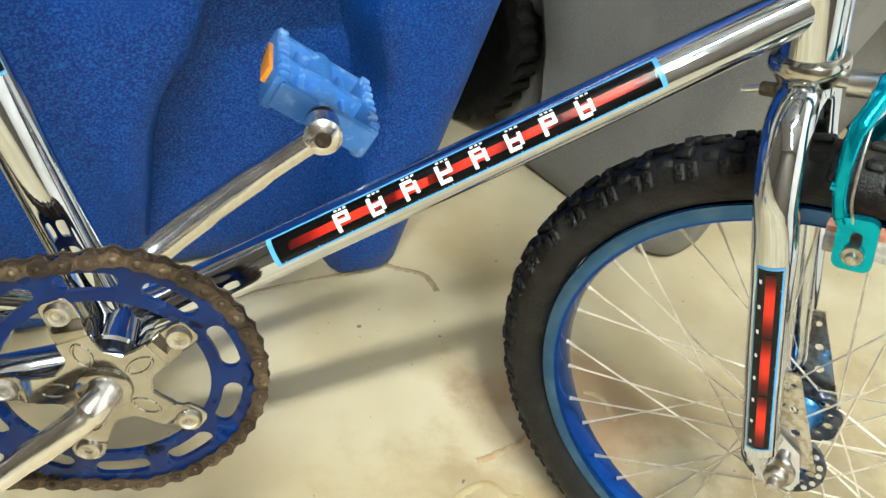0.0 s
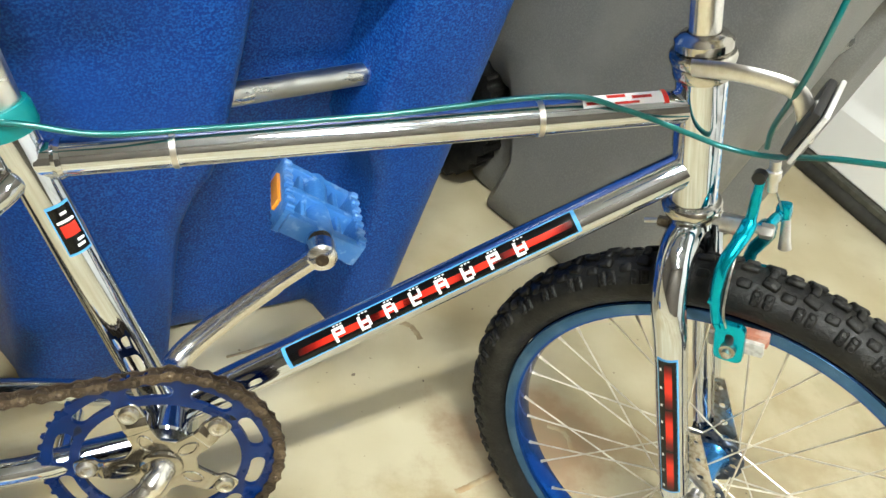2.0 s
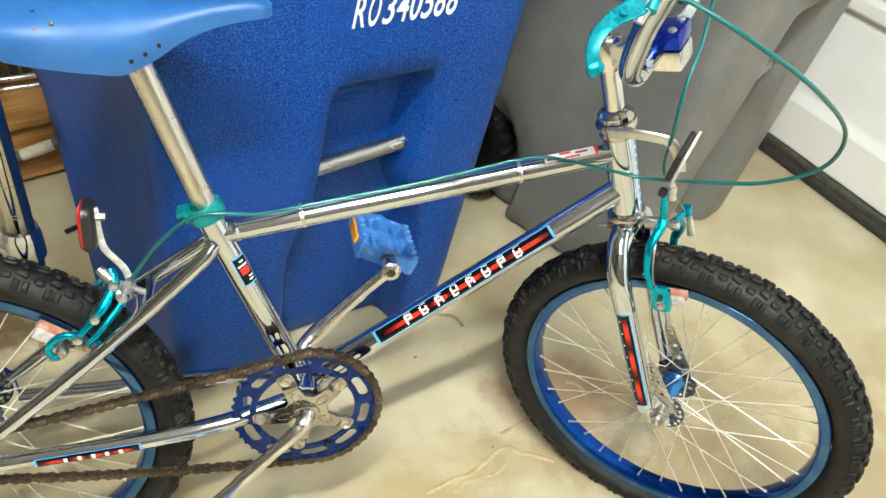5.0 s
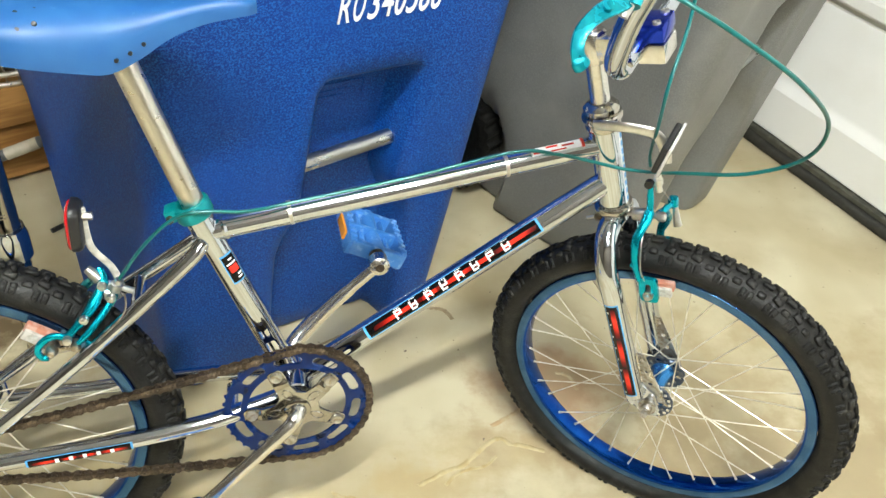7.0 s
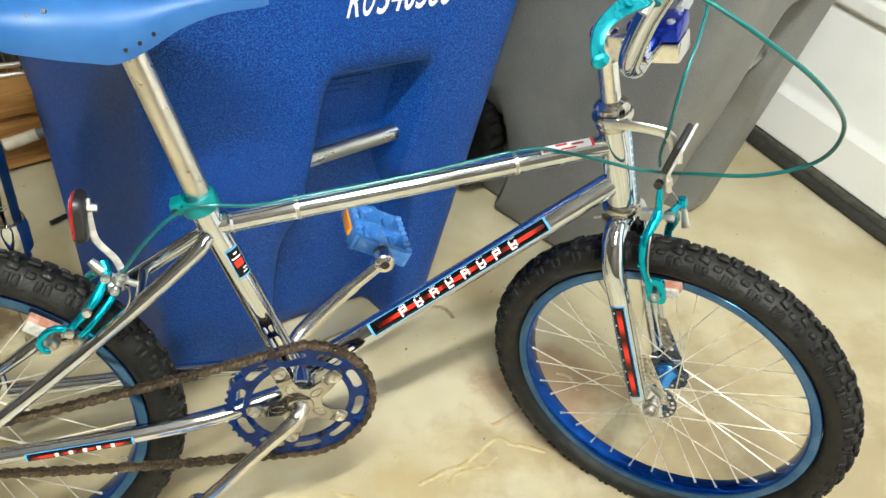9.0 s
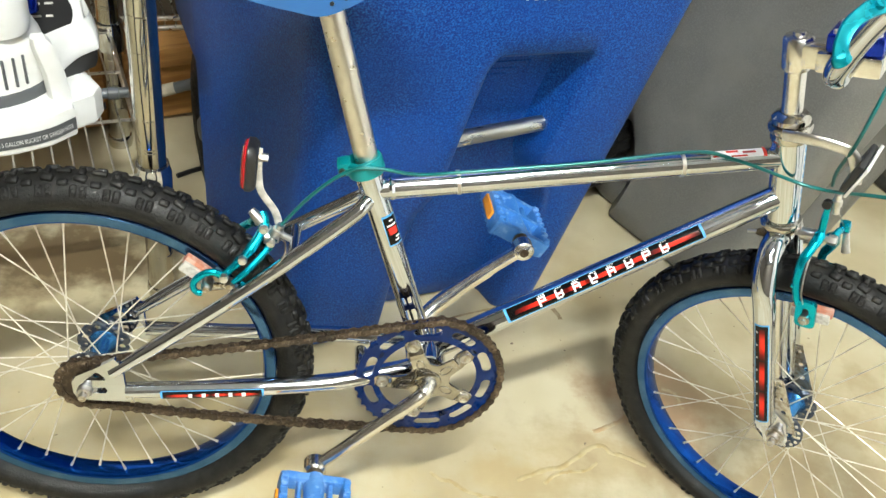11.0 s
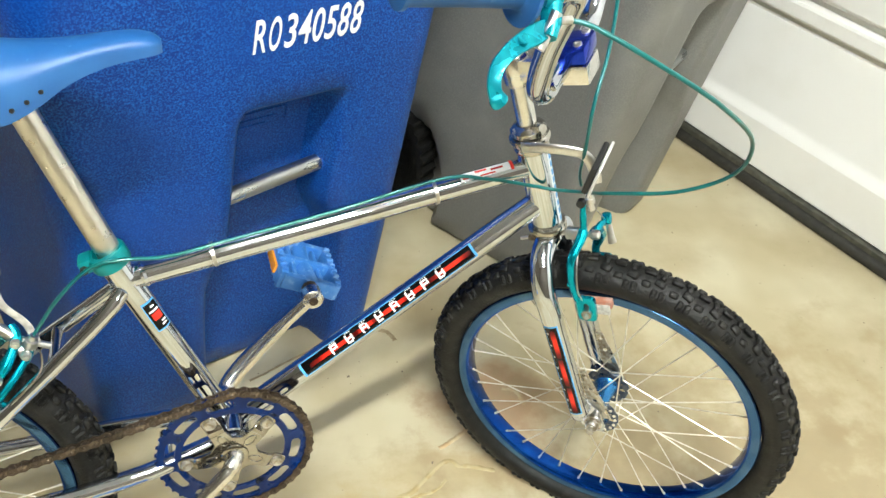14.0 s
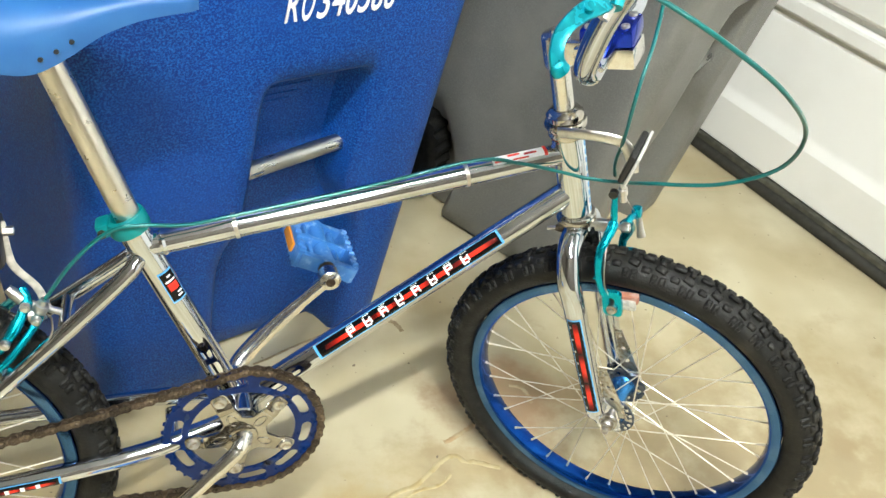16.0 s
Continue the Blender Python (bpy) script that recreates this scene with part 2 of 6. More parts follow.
# ---- mesh helpers ----
class Shape:
    """Vertices and faces of one mesh."""

    def __init__(self):
        self.v, self.f = [], []

    def add(self, verts, faces):
        n = len(self.v)
        self.v += [tuple(p) for p in verts]
        self.f += [tuple(i + n for i in face) for face in faces]
        return self

    def tube(self, path, radius, seg=12, caps=True, flat=1.0, up=None):
        """A tube along a path; radius: one number or one a point; flat: the ratio of its second axis."""
        pts = [Vector(p) for p in path]
        rad = radius if hasattr(radius, "__len__") else [radius] * len(pts)
        t0 = (pts[1] - pts[0]).normalized()
        ref = Vector(up) if up else (Vector((0, 0, 1)) if abs(t0.z) < 0.9 else Vector((1, 0, 0)))
        u = (ref - ref.dot(t0) * t0).normalized()
        verts, faces = [], []
        for i, p in enumerate(pts):
            a, b = pts[max(i - 1, 0)], pts[min(i + 1, len(pts) - 1)]
            t = (b - a).normalized()
            u = (u - u.dot(t) * t).normalized()
            w = t.cross(u)
            for k in range(seg):
                an = 2 * math.pi * k / seg
                verts.append(p + rad[i] * (math.cos(an) * u + flat * math.sin(an) * w))
        for i in range(len(pts) - 1):
            for k in range(seg):
                a, b = i * seg + k, i * seg + (k + 1) % seg
                faces.append((a, b, b + seg, a + seg))
        if caps:
            faces.append(tuple(range(seg))[::-1])
            faces.append(tuple((len(pts) - 1) * seg + k for k in range(seg)))
        return self.add(verts, faces)

    def lathe(self, profile, seg=48, axis="y", centre=(0, 0, 0), closed=False):
        """Turns a profile of (radius, along) round an axis through centre."""
        verts, faces = [], []
        m = len(profile)
        for k in range(seg):
            c, s = math.cos(2 * math.pi * k / seg), math.sin(2 * math.pi * k / seg)
            for r, h in profile:
                p = {"y": (r * c, h, r * s), "z": (r * c, r * s, h), "x": (h, r * c, r * s)}[axis]
                verts.append(Vector(p) + Vector(centre))
        for k in range(seg):
            n = (k + 1) % seg
            for j in range(m if closed else m - 1):
                l = (j + 1) % m
                faces.append((k * m + j, k * m + l, n * m + l, n * m + j))
        return self.add(verts, faces)

    def box(self, size, m=None, bevel=0.0, segs=2):
        bm = bmesh.new()
        bmesh.ops.create_cube(bm, size=1.0)
        bmesh.ops.scale(bm, vec=size, verts=bm.verts)
        if bevel:
            bmesh.ops.bevel(bm, geom=bm.edges[:], offset=bevel, segments=segs, profile=0.6, affect="EDGES")
        if m is not None:
            bmesh.ops.transform(bm, matrix=m, verts=bm.verts)
        bm.verts.index_update()
        self.add([v.co for v in bm.verts], [[v.index for v in f.verts] for f in bm.faces])
        bm.free()
        return self

    def loft(self, rings, caps=True, closed=True):
        """Joins rings of as many points each."""
        n = len(rings[0])
        faces = []
        for i in range(len(rings) - 1):
            for k in range(n if closed else n - 1):
                l = (k + 1) % n
                faces.append((i * n + k, i * n + l, (i + 1) * n + l, (i + 1) * n + k))
        if caps:
            faces.append(tuple(range(n))[::-1])
            faces.append(tuple((len(rings) - 1) * n + k for k in range(n)))
        return self.add([p for r in rings for p in r], faces)

    def plate(self, outline, thick, m=None):
        """A flat outline of (x, z) given a thickness along y."""
        n = len(outline)
        m = m or Matrix()
        verts = [m @ Vector((x, -thick / 2, z)) for x, z in outline] + [m @ Vector((x, thick / 2, z)) for x, z in outline]
        faces = [tuple(range(n)), tuple(range(2 * n - 1, n - 1, -1))] + [(k, n + k, n + (k + 1) % n, (k + 1) % n) for k in range(n)]
        return self.add(verts, faces)

    def holed(self, outer, hole, thick, m=None, rim=True):
        """A cell between two outlines of as many points, with a hole through it."""
        n = len(outer)
        m = m or Matrix()
        verts = [m @ Vector((x, y, z)) for y in (-thick / 2, thick / 2) for o in (outer, hole) for x, z in o]
        faces = []
        for k in range(n):
            l = (k + 1) % n
            faces += [(k, l, n + l, n + k), (2 * n + k, 3 * n + k, 3 * n + l, 2 * n + l), (n + k, n + l, 3 * n + l, 3 * n + k)]
            if rim:
                faces.append((k, 2 * n + k, 2 * n + l, l))
        return self.add(verts, faces)

    def mesh(self, name, mat, smooth=True, angle=40):
        me = bpy.data.meshes.new(name)
        me.from_pydata(self.v, [], self.f)
        me.validate()
        bm = bmesh.new()
        bm.from_mesh(me)
        bmesh.ops.remove_doubles(bm, verts=bm.verts, dist=0.00002)
        bmesh.ops.recalc_face_normals(bm, faces=bm.faces)
        for f in bm.faces:
            f.smooth = smooth
        if smooth:
            for e in bm.edges:
                if len(e.link_faces) == 2 and e.calc_face_angle(0) > radians(angle):
                    e.smooth = False
        bm.to_mesh(me)
        bm.free()
        me.materials.append(mat)
        return me


def part(name, shape, mat, parent=None, label="", m=None, smooth=True, angle=40):
    """Links a shape as one mesh object under a thing or a part."""
    ob = new(name, shape.mesh(name, mat, smooth, angle))
    if parent is not None:
        ob.parent = parent
    if m is not None:
        ob.matrix_basis = m
    return tagged(ob, label)


def share(name, mesh, parent, m, label=""):
    ob = new(name, mesh)
    ob.parent = parent
    ob.matrix_basis = m
    return tagged(ob, label)


def thing(name, m, label, category, group="", kind=""):
    ob = new(name)
    ob.empty_display_size = 0.05
    ob.matrix_basis = m
    return tagged(ob, label, category, group, kind)


def spline(pts, n=8):
    """A smooth path through points."""
    p = [Vector(q) for q in pts]
    p = [2 * p[0] - p[1]] + p + [2 * p[-1] - p[-2]]
    out = []
    for i in range(1, len(p) - 2):
        for k in range(n):
            t = k / n
            out.append(0.5 * (2 * p[i] + (p[i + 1] - p[i - 1]) * t + (2 * p[i - 1] - 5 * p[i] + 4 * p[i + 1] - p[i + 2]) * t * t + (3 * p[i] - p[i - 1] - 3 * p[i + 1] + p[i + 2]) * t ** 3))
    return out + [p[-2]]


def turn_y(deg):
    """A turn in the wheel's plane."""
    return pose(0, 0, 0, 0, deg, 0)


def lerp(a, b, t):
    return a + (b - a) * t


def table(keys, x):
    """Straight lines between keys of (x, value)."""
    if x <= keys[0][0]:
        return keys[0][1]
    for (a, va), (b, vb) in zip(keys, keys[1:]):
        if x <= b:
            return lerp(va, vb, (x - a) / (b - a))
    return keys[-1][1]


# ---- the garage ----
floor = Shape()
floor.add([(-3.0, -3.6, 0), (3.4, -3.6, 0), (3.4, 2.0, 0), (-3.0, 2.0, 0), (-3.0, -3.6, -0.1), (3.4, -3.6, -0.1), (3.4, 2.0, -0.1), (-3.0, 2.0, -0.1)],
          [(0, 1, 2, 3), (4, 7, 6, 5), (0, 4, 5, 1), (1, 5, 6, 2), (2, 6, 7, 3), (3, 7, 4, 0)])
floor = tagged(part("floor", floor, CONCRETE, smooth=False), "worn beige concrete garage floor with brown stains and darkened patches", "floor", kind="structure")


def slab(name, lo, hi, mat, label, category):
    c, s = [(a + b) / 2 for a, b in zip(lo, hi)], [b - a for a, b in zip(lo, hi)]
    return tagged(part(name, Shape().box(s, Matrix.Translation(c)), mat, smooth=False), label, category, kind="structure")


north = Shape().box((4.9, 0.1, 3.0), Matrix.Translation((-0.85, 1.02, 1.5)) @ pose(0, 0, 0, 0, 0, 19) @ Matrix.Translation((0, 0.05, 0)))
tagged(part("wall_north", north, WALL_PAINT, smooth=False), "plain brown board wall behind the bins", "wall", kind="structure")
slab("wall_west", (-3.1, -3.6, 0), (-3.0, 1.6, 3.0), PALE_WALL, "plain brown painted garage wall", "wall")
slab("wall_south", (-3.0, -3.7, 0), (3.4, -3.6, 3.0), PALE_WALL, "plain brown painted garage wall", "wall")
slab("ceiling", (-3.1, -3.7, 3.0), (3.5, 2.1, 3.1), CEIL_PAINT, "plain white painted garage ceiling", "ceiling")

# the door lies along this line on the floor
DOOR_O, DOOR_D = Vector((1.6, 0.978, 0)), Vector((0.2, -0.545, 0)).normalized()
DOOR_M = Matrix.Translation(DOOR_O) @ Matrix(((DOOR_D.x, -DOOR_D.y, 0, 0), (DOOR_D.y, DOOR_D.x, 0, 0), (0, 0, 1, 0), (0, 0, 0, 1)))
door = thing("garage_door", DOOR_M, "closed white ribbed steel garage door with a black rubber seal", "garage door", kind="structure")
SECTION = [(0.004, 0.046), (0.0, 0.05), (0.0, 0.158), (0.003, 0.166), (0.011, 0.178), (0.014, 0.19), (0.014, 0.385), (0.016, 0.395), (0.021, 0.4), (0.021, 0.408), (0.003, 0.416), (0.001, 0.42), (0.001, 0.446), (0.004, 0.452), (0.022, 0.457), (0.022, 0.467), (0.003, 0.476), (0.0, 0.482),
           (0.0, 0.6), (0.003, 0.608), (0.014, 0.632), (0.014, 0.83), (0.021, 0.84), (0.021, 0.85), (0.001, 0.86), (0.001, 0.89), (0.022, 0.9), (0.022, 0.91), (0.0, 0.92), (0.0, 1.05), (0.014, 1.075), (0.014, 3.0), (0.06, 3.0), (0.06, 0.046)]
panel = Shape()
panel.loft([[(x, y, z) for y, z in SECTION] for x in (-0.95, 0.9, 2.4, 5.2)])
part("panel", panel, DOOR_WHITE, door, angle=20)
seal = Shape()
seal.loft([[(x, y, z) for y, z in [(-0.012, 0.001), (-0.018, 0.007), (-0.019, 0.016), (-0.013, 0.026), (-0.004, 0.0295), (0.04, 0.0295), (0.05, 0.001)]] for x in (-0.95, 2.0, 5.2)])
part("seal", seal, RUBBER_SEAL, door, "black rubber bottom seal")
strip = Shape()
strip.loft([[(x, y, z) for y, z in [(-0.009, 0.03), (-0.0095, 0.042), (-0.006, 0.046), (0.05, 0.0455), (0.05, 0.03)]] for x in (-0.95, 2.0, 5.2)])
part("retainer_strip", strip, SEAL_GREY, door, "dark grey seal retainer strip")

# two-tube ceiling lamps, out of view; the second only fills the upright faces
for eye, angle_, half_, power in LAMPS:
    TUBE_GLOW = bpy.data.materials.new("glowing_tube")
    TUBE_GLOW.use_nodes = True
    TUBE_GLOW.node_tree.nodes.clear()
    glow = TUBE_GLOW.node_tree.nodes.new("ShaderNodeEmission")
    glow.inputs["Color"].default_value, glow.inputs["Strength"].default_value = (0.96, 1.0, 0.955, 1), power
    TUBE_GLOW.node_tree.links.new(glow.outputs[0], TUBE_GLOW.node_tree.nodes.new("ShaderNodeOutputMaterial").inputs[0])
    lamp = thing("ceiling_lamp", pose(*eye, 0, 0, angle_), "unseen white two-tube fluorescent lamp hung under the ceiling", "ceiling lamp", "ceiling lamps")
    part("housing", Shape().loft([[(x, y, z) for y, z in ((-0.07, 0.022), (-0.06, 0.03), (0.06, 0.03), (0.07, 0.022), (0.072, 0.025), (0.045, 0.1), (-0.045, 0.1), (-0.072, 0.025))] for x in (-half_ - 0.04, half_ + 0.04)]), DOOR_WHITE, lamp)
    for y in (-0.026, 0.026):
        part("tube", Shape().tube([(-half_, y, 0.01), (half_, y, 0.01)], 0.013, 12), TUBE_GLOW, lamp, "lit fluorescent tube")
    for x in (-half_ - 0.01, half_ + 0.01):
        part("holder", Shape().box((0.02, 0.14, 0.06), Matrix.Translation((x, 0, 0.035)), 0.004), DOOR_WHITE, lamp)
    for x in (-half_ * 0.66, half_ * 0.66):
        part("hanger", Shape().tube([(x, 0, 0.1), (x, 0, 0.14)], 0.004, 8), STEEL, lamp)


# ---- wheeled bins ----
def wheeled_bin(m, mat, label, writing, straight=False):
    """A tapered two-wheeled cart whose front has a lifting bar in a long recess; x along its front, y to its back. straight: upright sides cut out round the wheels."""
    cart = thing("wheeled_bin", m, label, "wheelie bin", "wheeled bins")
    levels = [0.0, 0.012, 0.05, 0.12, 0.2, 0.27, 0.31, 0.34, 0.38, 0.42, 0.47, 0.52, 0.553, 0.566, 0.578, 0.59, 0.62, 0.68, 0.76, 0.86, 0.95, 1.0]
    left = [(0, -0.112), (0.26, -0.11), (0.305, -0.1), (0.345, -0.078), (0.39, -0.071), (0.585, -0.058)]
    right = [(0, 0.108), (0.27, 0.108), (0.31, 0.1), (0.37, 0.07), (0.585, 0.084)]
    rings = []
    for z in levels:
        wf, ws = table([(0, 0.205), (1.0, 0.24)], z), table([(0, 0.35), (0.3, 0.36), (1.0, 0.388)], z)
        wl = table([(0, 0.285), (1.0, 0.305)], z)
        wb = table([(0, 0.2), (0.31, 0.212), (0.36, 0.355), (1.0, 0.405)], z)
        yf, yb = -0.14 * z, table([(0, 0.4), (0.29, 0.42), (0.36, 0.51), (1.0, 0.58)], z)
        notch = 0.0
        if straight:
            wf, ws = table([(0, 0.232), (1.0, 0.262)], z), table([(0, 0.238), (1.0, 0.285)], z)
            wl, wb = wf, table([(0, 0.2), (0.2, 0.203), (0.27, 0.252), (1.0, 0.292)], z)
            notch = table([(0, 0.306), (0.05, 0.292), (0.12, 0.28), (0.2, 0.3), (0.27, 0.335), (0.31, 0.34), (0.36, 0.3)], z)
        if z < 0.006:
            wf, wl, ws, wb, yf, yb = wf - 0.01, wl - 0.01, ws - 0.01, wb - 0.01, yf + 0.01, yb - 0.01
        g = table([(0, 0.066), (0.5, 0.062), (0.553, 0.056), (0.566, 0.04), (0.578, 0.012), (0.59, 0.0)], z)
        xl, xr = table(left, z), table(right, z)
        ring = []

        def corner(cx, cy, r, a0):
            ring.extend((cx + r * math.cos(radians(a0 + 15 * k)), yf_or(cy) + r * math.sin(radians(a0 + 15 * k)), z) for k in range(7))

        def yf_or(v):
            return v

        r = 0.05
        corner(-wl + r, yf + r, r, 180)
        ring += [(xl - 0.03, yf, z), (xl - 0.012, yf + 0.03 * g, z), (xl - 0.003, yf + 0.2 * g, z), (xl + 0.004, yf + 0.75 * g, z), (xl + 0.014, yf + g, z)]
        ring += [(lerp(xl, xr, k), yf + g, z) for k in (0.25, 0.5, 0.75)]
        ring += [(xr - 0.014, yf + g, z), (xr - 0.004, yf + 0.75 * g, z), (xr + 0.003, yf + 0.2 * g, z), (xr + 0.012, yf + 0.03 * g, z), (xr + 0.03, yf, z)]
        corner(wf - r, yf + r, r, 270)
        ys, ym, ye = (notch - 0.012, notch - 0.002, notch + 0.012) if straight else (0.25, 0.268, 0.3)
        ring += [(lerp(wf, ws, k), lerp(yf + r, ys - 0.01, k), z) for k in (0.4, 0.8)] + [(ws, ys, z), (lerp(ws, wb, 0.3 if straight else 0.9), ym, z), (wb, ye, z)]
        corner(wb - r, yb - r, r, 0)
        corner(-wb + r, yb - r, r, 90)
        ring += [(-wb, ye, z), (-lerp(ws, wb, 0.3 if straight else 0.9), ym, z), (-ws, ys, z)] + [(-lerp(wl, ws, k), lerp(yf + r, ys - 0.01, k), z) for k in (0.8, 0.4)]
        rings.append(ring)
    part("body", Shape().loft(rings), mat, cart, angle=50)
    lid = Shape()
    lid.loft([[(x * s, 0.22 + (y - 0.22) * s, 1.0 + dz) for x, y, _ in rings[-1]] for s, dz in ((1.05, 0.002), (1.06, 0.03), (1.0, 0.06), (0.7, 0.08))])
    part("lid", lid, mat, cart)
    part("lift_bar", Shape().tube([(-0.085, -0.032, 0.428), (0.098, -0.022, 0.438)], 0.0115, 24), GALVANISED, cart, "galvanised lifting bar")
    part("bar_socket", Shape().lathe([(0.0122, 0.0745), (0.0165, 0.0745), (0.0185, 0.084), (0.0185, 0.1), (0.0122, 0.1)], 24, "x", (0, -0.0225, 0.4375), True), mat, cart)
    emboss = Shape()
    for a, b in (((-0.05, 0.54), (0.03, 0.54)), ((0.03, 0.54), (0.03, 0.505)), ((0.03, 0.505), (-0.05, 0.505)), ((-0.05, 0.505), (-0.05, 0.54)), ((-0.042, 0.528), (0.012, 0.528)), ((-0.042, 0.518), (0.0, 0.518))):
        emboss.tube([(x, -0.14 * z + table([(0, 0.066), (0.5, 0.062), (0.553, 0.056)], z), z) for x, z in (a, b)], 0.0011, 6)
    part("embossed_frame", emboss, mat, cart, "moulded rectangle in the recess")
    for side in (-1, 1):
        wheel = Shape()
        rows = []
        for x, r, lug in ((-0.018, 0.0, 0), (-0.018, 0.105, 0), (-0.022, 0.11, 0), (-0.025, 0.133, 0), (-0.022, 0.142, 1), (0.022, 0.142, 1), (0.025, 0.133, 0), (0.022, 0.11, 0), (0.018, 0.105, 0), (0.018, 0.0, 0)):
            rows.append([(x, (max(r, 0.001) + lug * (0.0065 if k % 4 < 2 else 0.0)) * math.cos(2 * math.pi * k / 128), (max(r, 0.001) + lug * (0.0065 if k % 4 < 2 else 0.0)) * math.sin(2 * math.pi * k / 128)) for k in range(128)])
        wheel.loft(rows)
        wheel_ob = part("wheel", wheel, RUBBER, cart, "black treaded plastic wheel", Matrix.Translation((side * 0.295, 0.44, 0.1495)) if not straight else Matrix.Translation((side * 0.236, 0.452, 0.139)) @ Matrix.Diagonal((1, 0.935, 0.935, 1)))
        part("hub_cap", Shape().lathe([(0.0, side * 0.036), (0.018, side * 0.035), (0.026, side * 0.028), (0.03, side * 0.017)], 24, "x"), GREY_PLASTIC, wheel_ob)
    part("axle", Shape().tube([(-0.23, 0.452, 0.139), (0.23, 0.452, 0.139)] if straight else [(-0.3, 0.44, 0.1495), (0.3, 0.44, 0.1495)], 0.009), STEEL, cart)
    if writing:
        z0, x = 0.6675, -0.0515
        for letter, wide, gap in zip("RO340588", (0.0155, 0.0145, 0.0135, 0.0155, 0.0145, 0.0135, 0.014, 0.014), (0.0028, 0.0062, 0.0035, 0.0025, 0.0032, 0.0035, 0.0035, 0.0)):
            font = bpy.data.curves.new("serial", "FONT")
            font.body, font.size, font.extrude, font.offset = letter, 0.062, 0.0006, 0.0004
            tmp = new("serial", font)
            bpy.context.view_layer.update()
            me = bpy.data.meshes.new_from_object(tmp.evaluated_get(bpy.context.evaluated_depsgraph_get()))
            bpy.data.objects.remove(tmp)
            me.materials.clear()
            me.materials.append(DECAL_WHITE)
            x0, x1 = min(v.co.x for v in me.vertices), max(v.co.x for v in me.vertices)
            for v in me.vertices:
                v.co.x = (v.co.x - x0) / (x1 - x0) * wide + 0.1 * v.co.y
            share("serial_character", me, cart, pose(x, -0.14 * z0 - 0.0012, z0, 98.0), "white hot-stamped character")
            x += wide + gap
    return cart


wheeled_bin(pose(0.464, 0.345, 0, 0, 0, 22), BIN_BLUE, "flecked blue plastic wheeled bin with white stamped numbers", True)
wheeled_bin(pose(1.204, 0.615, 0, 0, 0, 37), BIN_GREY, "flecked grey plastic wheeled bin beside the blue one", False, True)

# ---- wire shelving ----
E1, E2 = Vector((-0.919, -0.395, 0)), Vector((-0.395, 0.919, 0))
SHELF_O = Vector((-0.026, 0.35, 0))
rack = thing("wire_shelving", Matrix.Translation(SHELF_O + Vector((0.008, 0.0034, 0))), "chromed wire shelving unit with grooved posts", "shelf")
for a, b in ((0, 0), (0, 0.44), (0.9, 0), (0.9, 0.44)):
    q = E1 * a + E2 * b
    post = Shape().tube([q + Vector((0, 0, z)) for z in (0.02, 1.6)], 0.0205, 28)
    for k in range(-5, 24):
        for z in (0.308 + 0.0533 * k,) if k % 5 else (0.3052 + 0.0533 * k, 0.311 + 0.0533 * k):
            post.lathe([(0.0204, z - 0.001), (0.0209, z - 0.0006), (0.021, z), (0.0204, z + 0.0018)], 28, "z", q)
    post.lathe([(0.0, 0.0), (0.022, 0.0), (0.024, 0.012), (0.0225, 0.024), (0.0205, 0.026)], 28, "z", q)
    pm = part("post", post, POST_CHROME, rack)
    for z in (0.255, 0.95):
        part("collar", Shape().lathe([(0.021, z - 0.034), (0.0275, z - 0.034), (0.0275, z + 0.006), (0.0255, z + 0.012), (0.0245, z + 0.02), (0.021, z + 0.02)], 28, "z", q), CHROME, pm)
def wire(name, pts, r, seg, mat, parent):
    return part(name, Shape().tube(pts, r, seg), mat, parent)


for z in (0.255, 0.95):
    shelf = Shape()
    for dz in (0.0, -0.025):
        corners = [E1 * a + E2 * b + Vector((0, 0, z + dz)) for a, b in ((0, 0), (0.9, 0), (0.9, 0.44), (0, 0.44))]
        for a, b in zip(corners, corners[1:] + corners[:1]):
            shelf.tube([a, b], 0.0032, 8)
    for a0, a1, d in (((0, 0), (0.9, 0), 24), ((0, 0), (0, 0.44), 12)):
        zig = []
        for k in range(2 * d + 1):
            f = k / (2 * d)
            zig.append(E1 * lerp(a0[0], a1[0], f) + E2 * lerp(a0[1], a1[1], f) + Vector((0, 0, z - (0.025 if k % 2 else 0.0))))
        shelf.tube(zig, 0.0017, 6)
    shelf_ob = part("shelf", shelf, CHROME_DULL, rack)
    cross = Shape().tube([E2 * -0.002, E2 * 0.442], 0.0017, 6).mesh("wire", CHROME_DULL)
    for k in range(1, 34):
        share("wire", cross, shelf_ob, Matrix.Translation(E1 * (0.9 * k / 34) + Vector((0, 0, z + 0.004))))
    for k in (1, 2):
        wire("brace", [E2 * (0.147 * k) + Vector((0, 0, z)), E1 * 0.9 + E2 * (0.147 * k) + Vector((0, 0, z))], 0.0028, 8, CHROME_DULL, shelf_ob)

